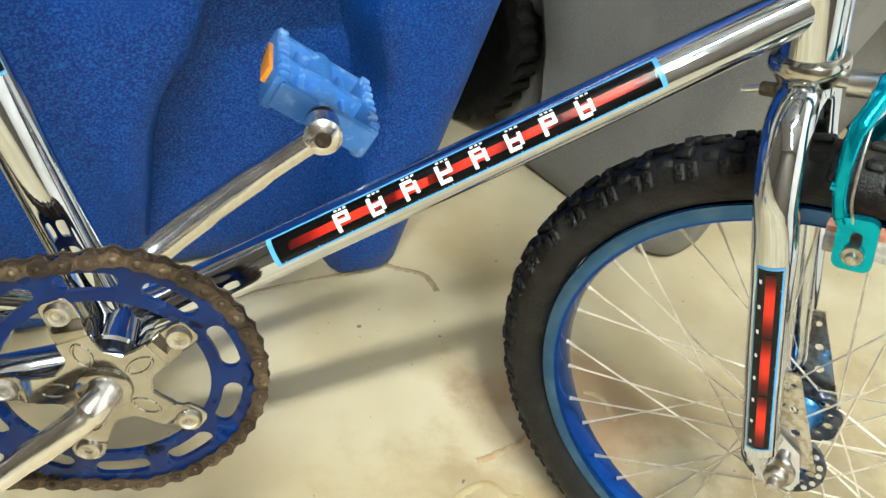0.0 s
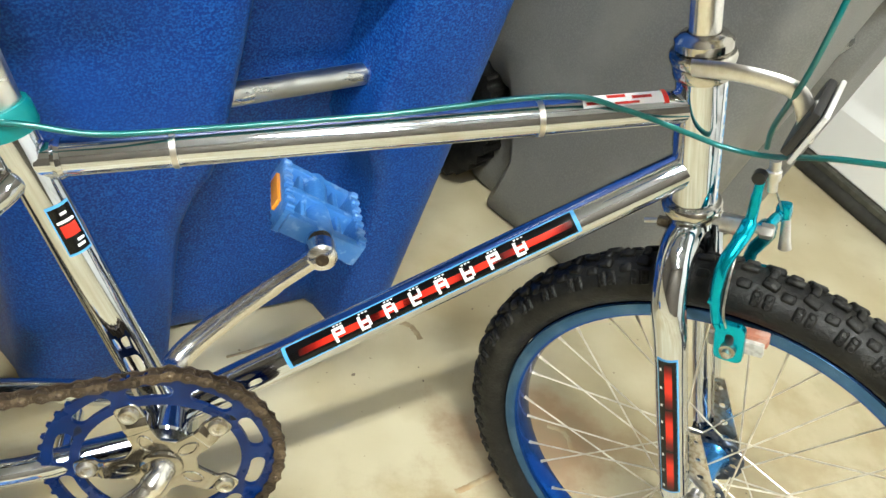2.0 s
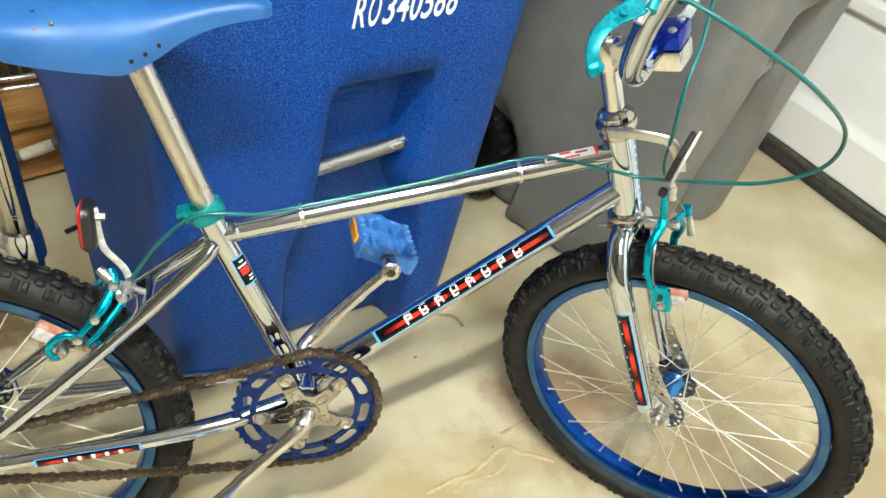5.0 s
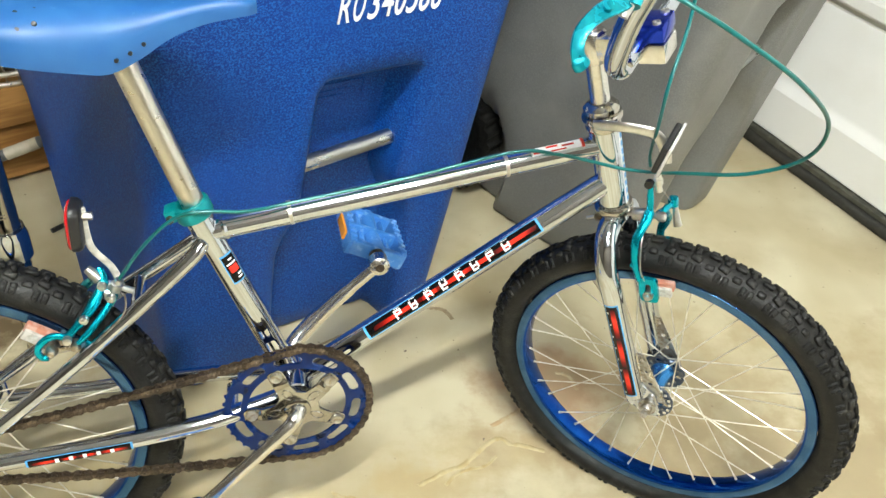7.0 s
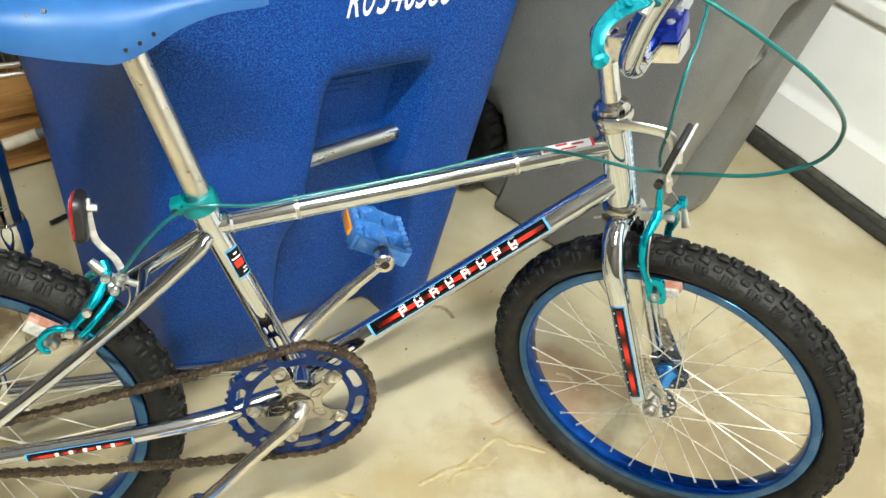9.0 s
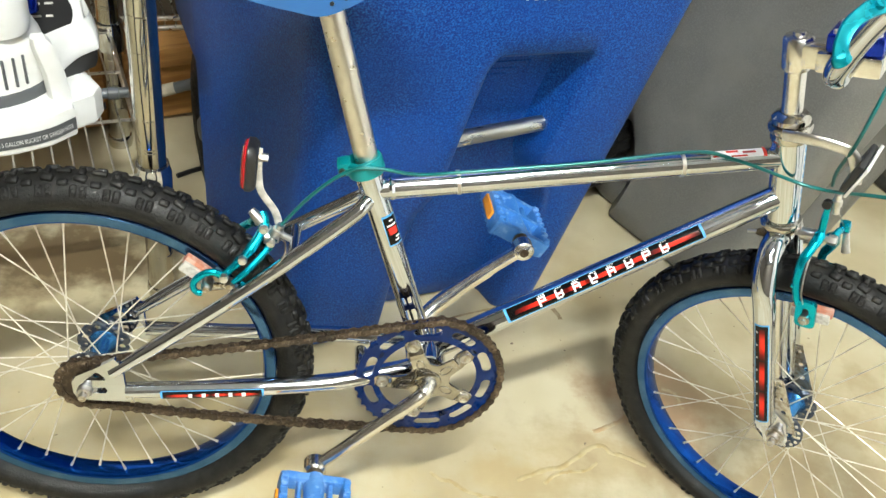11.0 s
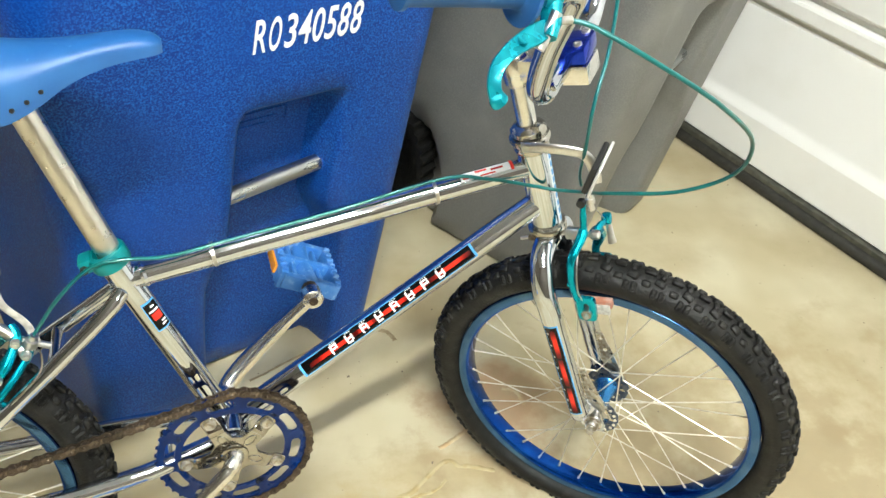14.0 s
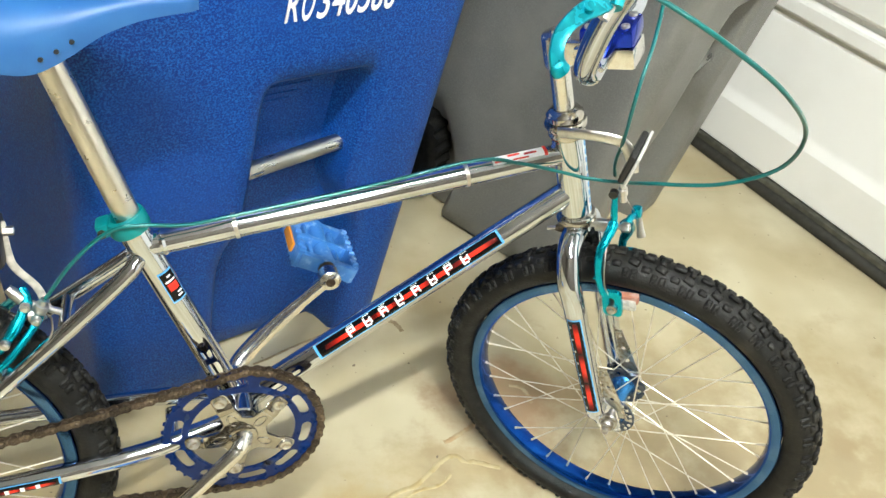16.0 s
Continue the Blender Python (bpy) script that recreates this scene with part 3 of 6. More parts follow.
# ---- stacked boards behind the shelving ----
for y, z, h, ang in ((0.0, 0.045, 0.064, 0), (0.014, 0.104, 0.052, 1.2), (0.005, 0.152, 0.042, -0.8)):
    plank = Shape().box((1.25, 0.14, h), None, 0.004)
    tagged(part("board", plank, WOOD, None, "", pose(-0.38, 0.79 + y, z, 0, 0, 29 + ang), angle=30), "sawn pine board stacked behind the shelving", "board", "stacked boards")
BOARD_D = Vector((math.cos(radians(29)), math.sin(radians(29)), 0))
for a in (-0.45, 0.35):
    tagged(part("batten", Shape().box((0.06, 0.16, 0.0125), Matrix.Translation((0, 0, 0.00625)), 0.002), GREY_PLASTIC, None, "", Matrix.Translation(Vector((-0.38, 0.79, 0)) + BOARD_D * a) @ pose(0, 0, 0, 0, 0, 29)), "dark batten under the stacked boards", "batten", "battens")
tube_a, tube_b = Vector((-0.155, 0.812, 0.086)), Vector((-0.053, 0.832, 0.12))
roll = tagged(part("cardboard_tube", Shape().tube([tube_a, tube_a.lerp(tube_b, 0.6)], 0.0125, 20), CREAM), "cream tube with dark ends beside the boards", "tube")
part("end_piece", Shape().tube([tube_a.lerp(tube_b, 0.6), tube_b.lerp(tube_a, -0.6)], 0.0115, 20), GREY_PLASTIC, roll, "dark grey end piece")
part("end_piece", Shape().tube([tube_a.lerp(tube_b, -0.75), tube_a.lerp(tube_b, -0.2), tube_a.lerp(tube_b, -0.19), tube_a], [0.0085, 0.0085, 0.0115, 0.0115], 18), GREY_PLASTIC, roll, "dark grey end piece")

# ---- pressure pump on the lower shelf ----
def on_shelf(a, b, z):
    return E1 * a + E2 * b + Vector((0, 0, z))


pump = thing("power_washer", Matrix.Translation(SHELF_O + Vector((0, 0, 0.2605))), "white plastic power washer pump with dark grey panels", "power washer")
foot = [(0.037, 0.165), (0.05, 0.14), (0.082, 0.125), (0.082, 0.112), (0.12, 0.088), (0.17, 0.075), (0.23, 0.072), (0.29, 0.08), (0.34, 0.1), (0.36, 0.15), (0.34, 0.26), (0.25, 0.3), (0.12, 0.3), (0.066, 0.25)]
cx, cy = 0.2, 0.18
base = Shape().loft([[on_shelf(lerp(cx, a, s), lerp(cy, b, s), z) for a, b in foot] for s, z in ((0.98, 0.0), (1.0, 0.004), (1.0, 0.044), (0.985, 0.05), (0.9, 0.056))])
part("base", base, WHITE_PLASTIC, pump, angle=25)
arc = spline([(a, b, 0) for a, b in foot[3:8]], 6)
band = Shape().loft([[on_shelf(p.x, p.y - 0.0012, z) for p in arc] for z in (0.012, 0.034)], caps=False, closed=False)
label_ob = part("label", band, GREY_PLASTIC, pump, "dark grey label with white lettering")
font = bpy.data.curves.new("lettering", "FONT")
font.body, font.size = "FOR 5 GALLON BUCKET OR GARDEN HOSE", 0.0105
tmp = new("lettering", font)
bpy.context.view_layer.update()
me = bpy.data.meshes.new_from_object(tmp.evaluated_get(bpy.context.evaluated_depsgraph_get()))
bpy.data.objects.remove(tmp)
me.materials.clear()
me.materials.append(DECAL_WHITE)
lengths = [0.0]
for p, q in zip(arc, arc[1:]):
    lengths.append(lengths[-1] + (q - p).length)
wide = max(v.co.x for v in me.vertices)
for v in me.vertices:
    f = 0.122 * (1 - v.co.x / wide) + 0.006
    k = max(i for i, l in enumerate(lengths) if l <= f)
    k = min(k, len(arc) - 2)
    p = arc[k].lerp(arc[k + 1], (f - lengths[k]) / (lengths[k + 1] - lengths[k]))
    v.co = on_shelf(p.x, p.y - 0.0026, 0.0185 + v.co.y)
share("lettering", me, label_ob, Matrix())
house = Shape().loft([[on_shelf(0.21 + s * 0.105 * math.cos(t), 0.19 + s * 0.075 * math.sin(t), z) for t in [2 * math.pi * k / 32 for k in range(32)]] for s, z in ((1.0, 0.05), (1.0, 0.11), (0.96, 0.14), (0.85, 0.165), (0.5, 0.18))])
part("housing", house, WHITE_PLASTIC, pump, angle=60)
part("trim", Shape().loft([[on_shelf(0.21 + s * 0.105 * math.cos(t), 0.19 + s * 0.075 * math.sin(t), z) for t in [2 * math.pi * k / 32 for k in range(32)]] for s, z in ((1.04, 0.054), (1.05, 0.058), (1.05, 0.07), (1.01, 0.074))]), GREY_PLASTIC, pump, "dark grey trim band")
for k in range(6):
    t = radians(228 + 9 * k)
    vent = Shape().tube([on_shelf(0.21 + 0.106 * math.cos(t), 0.19 + 0.0762 * math.sin(t), z) for z in (0.084, 0.13)], 0.0022, 8)
    part("vent_slot", vent, GREY_PLASTIC, pump, "dark cooling slot")
strut = Shape().loft([[on_shelf(a + s * x, b + s * y, z) for x, y in ((-0.016, -0.012), (-0.006, -0.017), (0.01, -0.016), (0.017, -0.006), (0.014, 0.014), (-0.012, 0.016))] for a, b, z, s in ((0.098, 0.142, 0.052, 1.0), (0.102, 0.14, 0.1, 0.95), (0.112, 0.13, 0.15, 0.9), (0.116, 0.128, 0.162, 0.6))])
part("strut", strut, WHITE_PLASTIC, pump, angle=50)
brow = [(0.1135, 0.172, 0.135), (0.08, 0.194, 0.137), (0.05, 0.214, 0.137), (0.039, 0.228, 0.137), (0.036, 0.25, 0.139), (0.05, 0.3, 0.143), (0.12, 0.3, 0.143)]
chin = [(0.0985, 0.178, 0.064), (0.064, 0.1885, 0.087), (0.036, 0.192, 0.0975), (0.0295, 0.198, 0.0985), (0.028, 0.24, 0.1), (0.045, 0.29, 0.1), (0.12, 0.29, 0.09)]


def between(f, swell=0.0, drop=0.0):
    """The head's outline between its brow and its chin."""
    mx, my = 0.085, 0.245
    ring = []
    for p, q in zip(brow, chin):
        a, b, z = (lerp(u, v, f) for u, v in zip(p, q))
        ring.append((mx + (a - mx) * (1 + swell), my + (b - my) * (1 + swell), z - drop))
    return [on_shelf(*p) for p in spline(ring + ring[:1], 4)[:-1]]


part("fairing", Shape().loft([between(0, -0.14, 0.03), between(0, -0.05, 0.002), between(0, -0.015, -0.001), between(0.06), between(0.4, 0.05), between(0.75, 0.04), between(0.97), between(1, -0.03, 0.001)]), WHITE_PLASTIC, pump, angle=55)
part("chin", Shape().loft([between(1, -0.06, -0.002), between(1, -0.07, 0.02), between(1, -0.14, 0.034)]), BLACK, pump, "black underside of the pump head", angle=50)
HEAD_M = Matrix.Translation(on_shelf(0.1, 0.235, 0.108)) @ pose(0, 0, 0, -24, 0, 203)
part("head", Shape().box((0.112, 0.112, 0.024), HEAD_M @ Matrix.Translation((0, -0.022, 0.013)), 0.01, 3), WHITE_PLASTIC, pump, angle=60)
part("underside", Shape().box((0.09, 0.09, 0.03), HEAD_M @ Matrix.Translation((0, -0.03, -0.014)), 0.008), BLACK, pump, "black underside")
oval = [(0.046 * math.cos(t), 0.05 * math.sin(t)) for t in [2 * math.pi * k / 28 for k in range(28)]]
panel_ob = part("control_panel", Shape().plate(oval, 0.003, HEAD_M @ Matrix.Translation((0.005, -0.02, 0.0255)) @ pose(0, 0, 0, -90)), BLACK, pump, "black oval control panel")
for dx, dy, w in ((-0.014, -0.014, 0.012), (0.006, -0.014, 0.016), (-0.012, 0.01, 0.01), (0.008, 0.01, 0.018)):
    part("marking", Shape().box((w, 0.004, 0.0008), HEAD_M @ Matrix.Translation((0.005 + dx, -0.02 + dy, 0.0275))), PAD_GREY, panel_ob)
part("knob", Shape().lathe([(0.0, 0.036), (0.012, 0.036), (0.015, 0.03), (0.0155, 0.0), (0.0, 0.0)], 24, "z", on_shelf(0.121, 0.232, 0.15)), STEM_BLUE, pump, "bright blue knob")
part("hose_fitting", Shape().tube([on_shelf(*p) for p in ((0.05, 0.178, 0.028), (0.028, 0.177, 0.028), (0.027, 0.177, 0.028), (0.012, 0.176, 0.028), (0.011, 0.176, 0.028), (-0.004, 0.175, 0.028))], [0.0085, 0.0085, 0.0105, 0.0105, 0.0085, 0.0085], 18), GREY_PLASTIC, pump, "dark grey ribbed hose fitting")
grip_ = Shape().loft([[on_shelf(0.165 + s * 0.045 * math.cos(t), 0.16 + s * 0.04 * math.sin(t), z) for t in [2 * math.pi * k / 24 for k in range(24)]] for s, z in ((0.9, 0.16), (1.0, 0.175), (1.0, 0.24), (0.8, 0.26))])
part("handle", grip_, WHITE_PLASTIC, pump, angle=60)

# ---- second rack farther back: only its low shelf's edge shows ----
back = thing("wire_shelving", Matrix.Translation((-0.2, 0.9, 0)), "dull wire shelving standing behind the boards", "shelf")
for k, z in enumerate((0.178, 0.2)):
    part("rail", Shape().tube([(-0.6, -0.21, z), (0.33, 0.13, z)], 0.0058, 10), CHROME_DULL, back)
bent = Shape().tube([(0, 0, 0.162), (0, 0, 0.2), (-0.07, 0.19, 0.203)], 0.0018, 6).mesh("wire", STEEL)
upright = Shape().tube([(-0.07, 0.19, 0.2), (-0.07, 0.19, 0.42)], 0.0018, 6).mesh("wire", STEEL)
for k in range(44):
    q = Vector((-0.6, -0.21, 0)).lerp(Vector((0.33, 0.13, 0)), (k + 0.5) / 44)
    share("wire", bent, back, Matrix.Translation(q))
    share("wire", upright, back, Matrix.Translation(q))
for q in ((-0.6, -0.21), (0.33, 0.13), (-0.68, 0.0), (0.25, 0.34)):
    part("post", Shape().tube([(q[0], q[1], 0.0), (q[0], q[1], 1.4)], 0.0127, 18), CHROME_DULL, back)

# ---- floor debris ----
tagged(part("stick", Shape().tube(spline([(-0.06, 0.665, 0.006), (-0.03, 0.69, 0.007), (0.0, 0.71, 0.006)]), [0.005] * 17, 8), BLACK), "short black plastic stick lying on the floor", "stick")

STAIN = material("brown_floor_stain", (0.27, 0.2, 0.11), 0.5, 0.0, spots=(0.36, 0.29, 0.18), spot_scale=90, spot_range=(0.45, 0.7))


def stain_line(pts, wide, seed, mat=None):
    """A dried dirt line, thin on the floor, with ragged edges."""
    r = random.Random(seed)
    path = spline([(x, y, 0) for x, y in pts], 7)
    rings = []
    for i, p in enumerate(path):
        d = (path[min(i + 1, len(path) - 1)] - path[max(i - 1, 0)]).normalized()
        n = Vector((-d.y, d.x, 0))
        a, b = wide * r.uniform(0.7, 1.2), wide * r.uniform(0.7, 1.2)
        rings.append([p + n * a, p + n * a * 0.6 + Vector((0, 0, 0.0012)), p - n * b * 0.6 + Vector((0, 0, 0.0012)), p - n * b])
    return part("stain_line", Shape().loft(rings), mat or STAIN, floor, "dried brown dirt line")


stain_line([(0.425, 0.331), (0.448, 0.341), (0.503, 0.369), (0.576, 0.4), (0.6, 0.412)], 0.0024, 1)
stain_line([(0.63, 0.424), (0.643, 0.419), (0.661, 0.417), (0.679, 0.411), (0.688, 0.398), (0.692, 0.385)], 0.0042, 2)
VEIN = material("yellow_floor_vein", (0.4, 0.3, 0.13), 0.5, 0.0, spots=(0.47, 0.39, 0.22), spot_scale=45, spot_range=(0.35, 0.6))
RUSTY = material("rusty_floor_vein", (0.43, 0.29, 0.15), 0.5, 0.0, spots=(0.47, 0.39, 0.24), spot_scale=45, spot_range=(0.35, 0.6))
stain_line([(0.578, 0.036), (0.629, 0.059), (0.65, 0.064), (0.677, 0.083), (0.7, 0.102), (0.725, 0.112), (0.74, 0.099), (0.756, 0.096), (0.794, 0.08)], 0.0042, 3, VEIN)
stain_line([(0.444, 0.038), (0.46, 0.027), (0.477, 0.024), (0.504, 0.009), (0.55, 0.0)], 0.0034, 4, VEIN)
stain_line([(0.621, 0.033), (0.64, 0.05), (0.663, 0.058), (0.69, 0.062), (0.712, 0.078)], 0.003, 5, VEIN)
stain_line([(0.715, 0.138), (0.73, 0.144), (0.753, 0.156), (0.77, 0.166), (0.784, 0.186)], 0.004, 6, RUSTY)
stain_line([(0.857, 0.242), (0.872, 0.238), (0.882, 0.227), (0.884, 0.21), (0.887, 0.201)], 0.004, 7, RUSTY)

# ---- bicycle ----
BX, BY, BZ = Vector((0.999, 0.0445, -0.0068)), Vector((-0.045, 0.9877, -0.1499)), Vector((0.0, 0.1501, 0.9887))
BIKE_M = Matrix(((BX.x, BY.x, BZ.x, 0), (BX.y, BY.y, BZ.y, 0), (BX.z, BY.z, BZ.z, 0.249), (0, 0, 0, 1)))
HUB = 0.252
bike = thing("bicycle", BIKE_M @ Matrix.Translation((0, 0, -HUB)), "chromed small-wheel bicycle with blue rims and teal brakes, leaning", "bicycle")
UP = Matrix.Translation((0, 0, HUB))
BB, CLUSTER, HEAD_T, HEAD_B = Vector((0.392, 0, 0.04)), Vector((0.303, 0, 0.262)), Vector((0.7445, 0, 0.39)), Vector((0.783, 0, 0.272))
AXIS = (HEAD_T - HEAD_B).normalized()
STEER = -42.2
SX = Vector((0, 1, 0)).cross(AXIS).normalized()
c, s = math.cos(radians(STEER)), math.sin(radians(STEER))
SY = -s * SX + c * Vector((0, 1, 0))
SX = c * SX + s * Vector((0, 1, 0))
STEER_M = UP @ Matrix(((SX.x, SY.x, AXIS.x, HEAD_B.x), (SX.y, SY.y, AXIS.y, HEAD_B.y), (SX.z, SY.z, AXIS.z, HEAD_B.z), (0, 0, 0, 1)))
FRONT_HUB = Vector((0.033, -0.007, -0.297))


def along(a, b, t):
    return Vector(a) + (Vector(b) - Vector(a)) * t


DT_R = 0.0147
frame_shape = Shape()
ST_TOP = BB + (CLUSTER - BB) * 1.13
frame_shape.tube([BB, ST_TOP], 0.0145, 24)
frame_shape.tube([ST_TOP - (ST_TOP - BB).normalized() * 0.022, ST_TOP + (ST_TOP - BB).normalized() * 0.001], 0.0158, 24)
TT_A, TT_B, TT_R = CLUSTER + Vector((0.004, 0, 0.0065)), Vector((0.7535, 0, 0.3605)), 0.0128
DT_A, DT_B = BB + Vector((-0.0013, 0, 0.0019)), Vector((0.7652, 0, 0.3109))
frame_shape.tube([TT_A, TT_B], TT_R, 28)
frame_shape.tube([DT_A, along(DT_A, DT_B, 1.005)], DT_R, 28)
frame_shape.tube([HEAD_B + AXIS * 0.004, HEAD_T - AXIS * 0.004], 0.018, 32)
# welds
for p, q, r in ((TT_A, TT_B, TT_R),):
    d = (q - p).normalized()
    off = 0.0185 if p is not TT_A else 0.014
    frame_shape.tube([p + d * (off - 0.003), p + d * off, p + d * (off + 0.003)], [r + 0.0002, r + 0.0016, r + 0.0002], 28, caps=False)
frame_shape.lathe([(0.0, -0.036), (0.023, -0.036), (0.0245, -0.034), (0.0245, 0.034), (0.023, 0.036), (0.0, 0.036)], 32, "y", BB)
for side in (-1, 1):
    # seat stay and bent chain stay
    frame_shape.tube(spline([CLUSTER + Vector((-0.006, side * 0.008, -0.004)), CLUSTER + Vector((-0.03, side * 0.02, -0.028)), (0.16, side * 0.046, 0.138), (0.03, side * 0.056, 0.027)], 6), [0.0085] * 12 + [0.0083] * 5 + [0.0075, 0.007], 16)
    frame_shape.tube(spline([BB + Vector((-0.01, side * 0.024, 0.0)), (0.335, side * 0.034, 0.032), (0.285, side * 0.044, 0.024), (0.2, side * 0.05, 0.014), (0.045, side * 0.056, 0.002)], 6), [0.011] * 10 + [0.0105] * 10 + [0.0095] * 5, 16)
    # slotted dropout
    dm = Matrix.Translation((0, side * 0.056, 0))
    frame_shape.holed([(-0.014, 0.011), (0.004, 0.0115), (0.024, 0.0125), (0.044, 0.013), (0.042, 0.04), (0.034, 0.05), (0.012, 0.034), (-0.009, 0.021)],
                      [(0.002, 0.0165), (0.009, 0.0165), (0.016, 0.0168), (0.0225, 0.0175), (0.0225, 0.021), (0.017, 0.0275), (0.0125, 0.0285), (0.006, 0.0215)], 0.0055, dm)
    frame_shape.holed([(-0.014, 0.011), (-0.013, -0.004), (-0.008, -0.013), (0.01, -0.0145), (0.05, -0.0135), (0.05, 0.0), (0.044, 0.013), (0.004, 0.0115)],
                      [(-0.004, 0.0045), (-0.007, 0.0), (-0.004, -0.0045), (0.008, -0.0035), (0.022, -0.0025), (0.0245, 0.002), (0.022, 0.0065), (0.008, 0.0055)], 0.0055, dm)
frame_shape.tube([(0.315, -0.03, 0.012), (0.315, 0.03, 0.012)], 0.008, 14)
frame_shape.tube([(0.222, -0.034, 0.19), (0.222, 0.034, 0.19)], 0.007, 14)
frame_ob = part("frame", frame_shape, CHROME, bike, "polished chrome frame", UP, angle=35)


def tube_decal(a, b, r, t0, t1, lo, hi, lift, ref=(0, -1, 0)):
    """A strip on a tube between two fractions of its length and two angles round it, from the side that faces ref."""
    a, b = Vector(a), Vector(b)
    d = (b - a).normalized()
    u = (Vector(ref) - Vector(ref).dot(d) * d).normalized()
    w = d.cross(u)
    rows, cols = 2, 10
    outer = [[a + (b - a) * t + (r + e) * (math.cos(radians(lerp(lo, hi, k / cols))) * u + math.sin(radians(lerp(lo, hi, k / cols))) * w) for k in range(cols + 1)]
             for t in [lerp(t0, t1, i / rows) for i in range(rows + 1)] for e in (lift,)]
    sh = Shape()
    sh.loft(outer, caps=False, closed=False)
    return sh


# ---- crank, chain and pedals ----
RING_Y = -0.046
RING_M = UP @ Matrix.Translation((BB.x, RING_Y, BB.z))
ring_shape = Shape()
for k in range(10):
    mid = radians(26 + 36 * k)

    def polar(r, a):
        return (r * math.cos(mid + a), r * math.sin(mid + a))

    h = radians(18)
    n = 6
    outer = [polar(0.0595, lerp(-h, h, i / n)) for i in range(n)] + [polar(lerp(0.0595, 0.0862, i / 7), h) for i in range(7)] + [polar(0.0862, lerp(h, -h, i / n)) for i in range(n)] + [polar(lerp(0.0862, 0.0595, i / 7), -h) for i in range(7)]
    sh_, mid_r, half_r = radians(8.6), 0.0725, 0.0058
    hole = [polar(mid_r - half_r, lerp(-sh_, sh_, i / n)) for i in range(n)]
    for sign in (1, -1):
        for i in range(7):
            t = math.pi * i / 7
            hole.append(polar(mid_r - sign * half_r * math.cos(t), sign * (sh_ + half_r / mid_r * math.sin(t))))
        if sign == 1:
            hole += [polar(mid_r + half_r, lerp(sh_, -sh_, i / n)) for i in range(n)]
    ring_shape.holed(outer, hole, 0.0034, None, True)
for k in range(44):
    a = 2 * math.pi * k / 44
    ring_shape.plate([(0.083, -0.0052), (0.0868, -0.0022), (0.0888, -0.001), (0.0888, 0.001), (0.0868, 0.0022), (0.083, 0.0052)], 0.0026, turn_y(math.degrees(a)))
chainring = part("chainring", ring_shape, RING_BLUE, bike, "dark blue painted chainring with oval slots", RING_M, angle=35)
spider = Shape()
star = []
for k in range(5):
    a = radians(44 - 72 * k)
    for r, da in ((0.0265, 33), (0.0275, 24), (0.033, 17.5), (0.0405, 13.5), (0.0405, -13.5), (0.033, -17.5), (0.0275, -24)):
        star.append((r * math.cos(a + radians(da)), r * math.sin(a + radians(da))))
arms = []
spider.loft([[(x * f, y, z * f) for x, z in star] for f, y in ((0.985, -0.0035), (1.0, -0.0042), (1.0, -0.0062), (0.975, -0.007))])
for k in range(5):
    m_arm = turn_y(-(44 - 72 * k))
    rows = []
    for r, y, w in ((0.0385, -0.0066, 0.0092), (0.0425, -0.0064, 0.0094), (0.0452, -0.0056, 0.0095), (0.0475, -0.0036, 0.0096), (0.05, -0.0029, 0.0097), (0.0585, -0.0028, 0.0095), (0.0622, -0.0028, 0.0082), (0.0638, -0.0027, 0.0056)):
        rows.append([m_arm @ Vector(p) for p in ((r, y + 0.0024, -w), (r, y + 0.0004, -w), (r, y - 0.0002, -w + 0.0009), (r, y - 0.0002, w - 0.0009), (r, y + 0.0004, w), (r, y + 0.0024, w))])
    arms.append(rows)
spider.lathe([(0.0, -0.0105), (0.013, -0.0105), (0.0155, -0.0092), (0.0165, -0.0068)], 32, "y")
spider_ob = part("spider", spider, CHROME_SPIDER, bike, "five-armed chromed spider", RING_M, angle=30)
OVAL = Shape().tube([((0.0265 + 0.0085 * math.cos(t) * (1 - 0.15 * math.sin(t) ** 2)), -0.0069, 0.0047 * math.sin(t)) for t in [2 * math.pi * i / 28 for i in range(29)]], 0.0011, 6, caps=False).mesh("embossing", CHROME_SPIDER)
BOLT = Shape().lathe([(0.0, -0.0008), (0.0023, -0.0008), (0.0026, -0.002), (0.0042, -0.0024), (0.0048, -0.0034), (0.0064, -0.0032), (0.0074, -0.001), (0.0078, 0.0003)], 20, "y").mesh("chainring_bolt", STEEL_NUT)
for rows in arms:
    part("arm_foot", Shape().loft(rows), CHROME_SPIDER, spider_ob, angle=30)
for k in range(5):
    share("embossing", OVAL, spider_ob, turn_y(-(44 - 72 * k)))
    share("chainring_bolt", BOLT, spider_ob, turn_y(-(44 - 72 * k)) @ Matrix.Translation((0.055, -0.003, 0)))

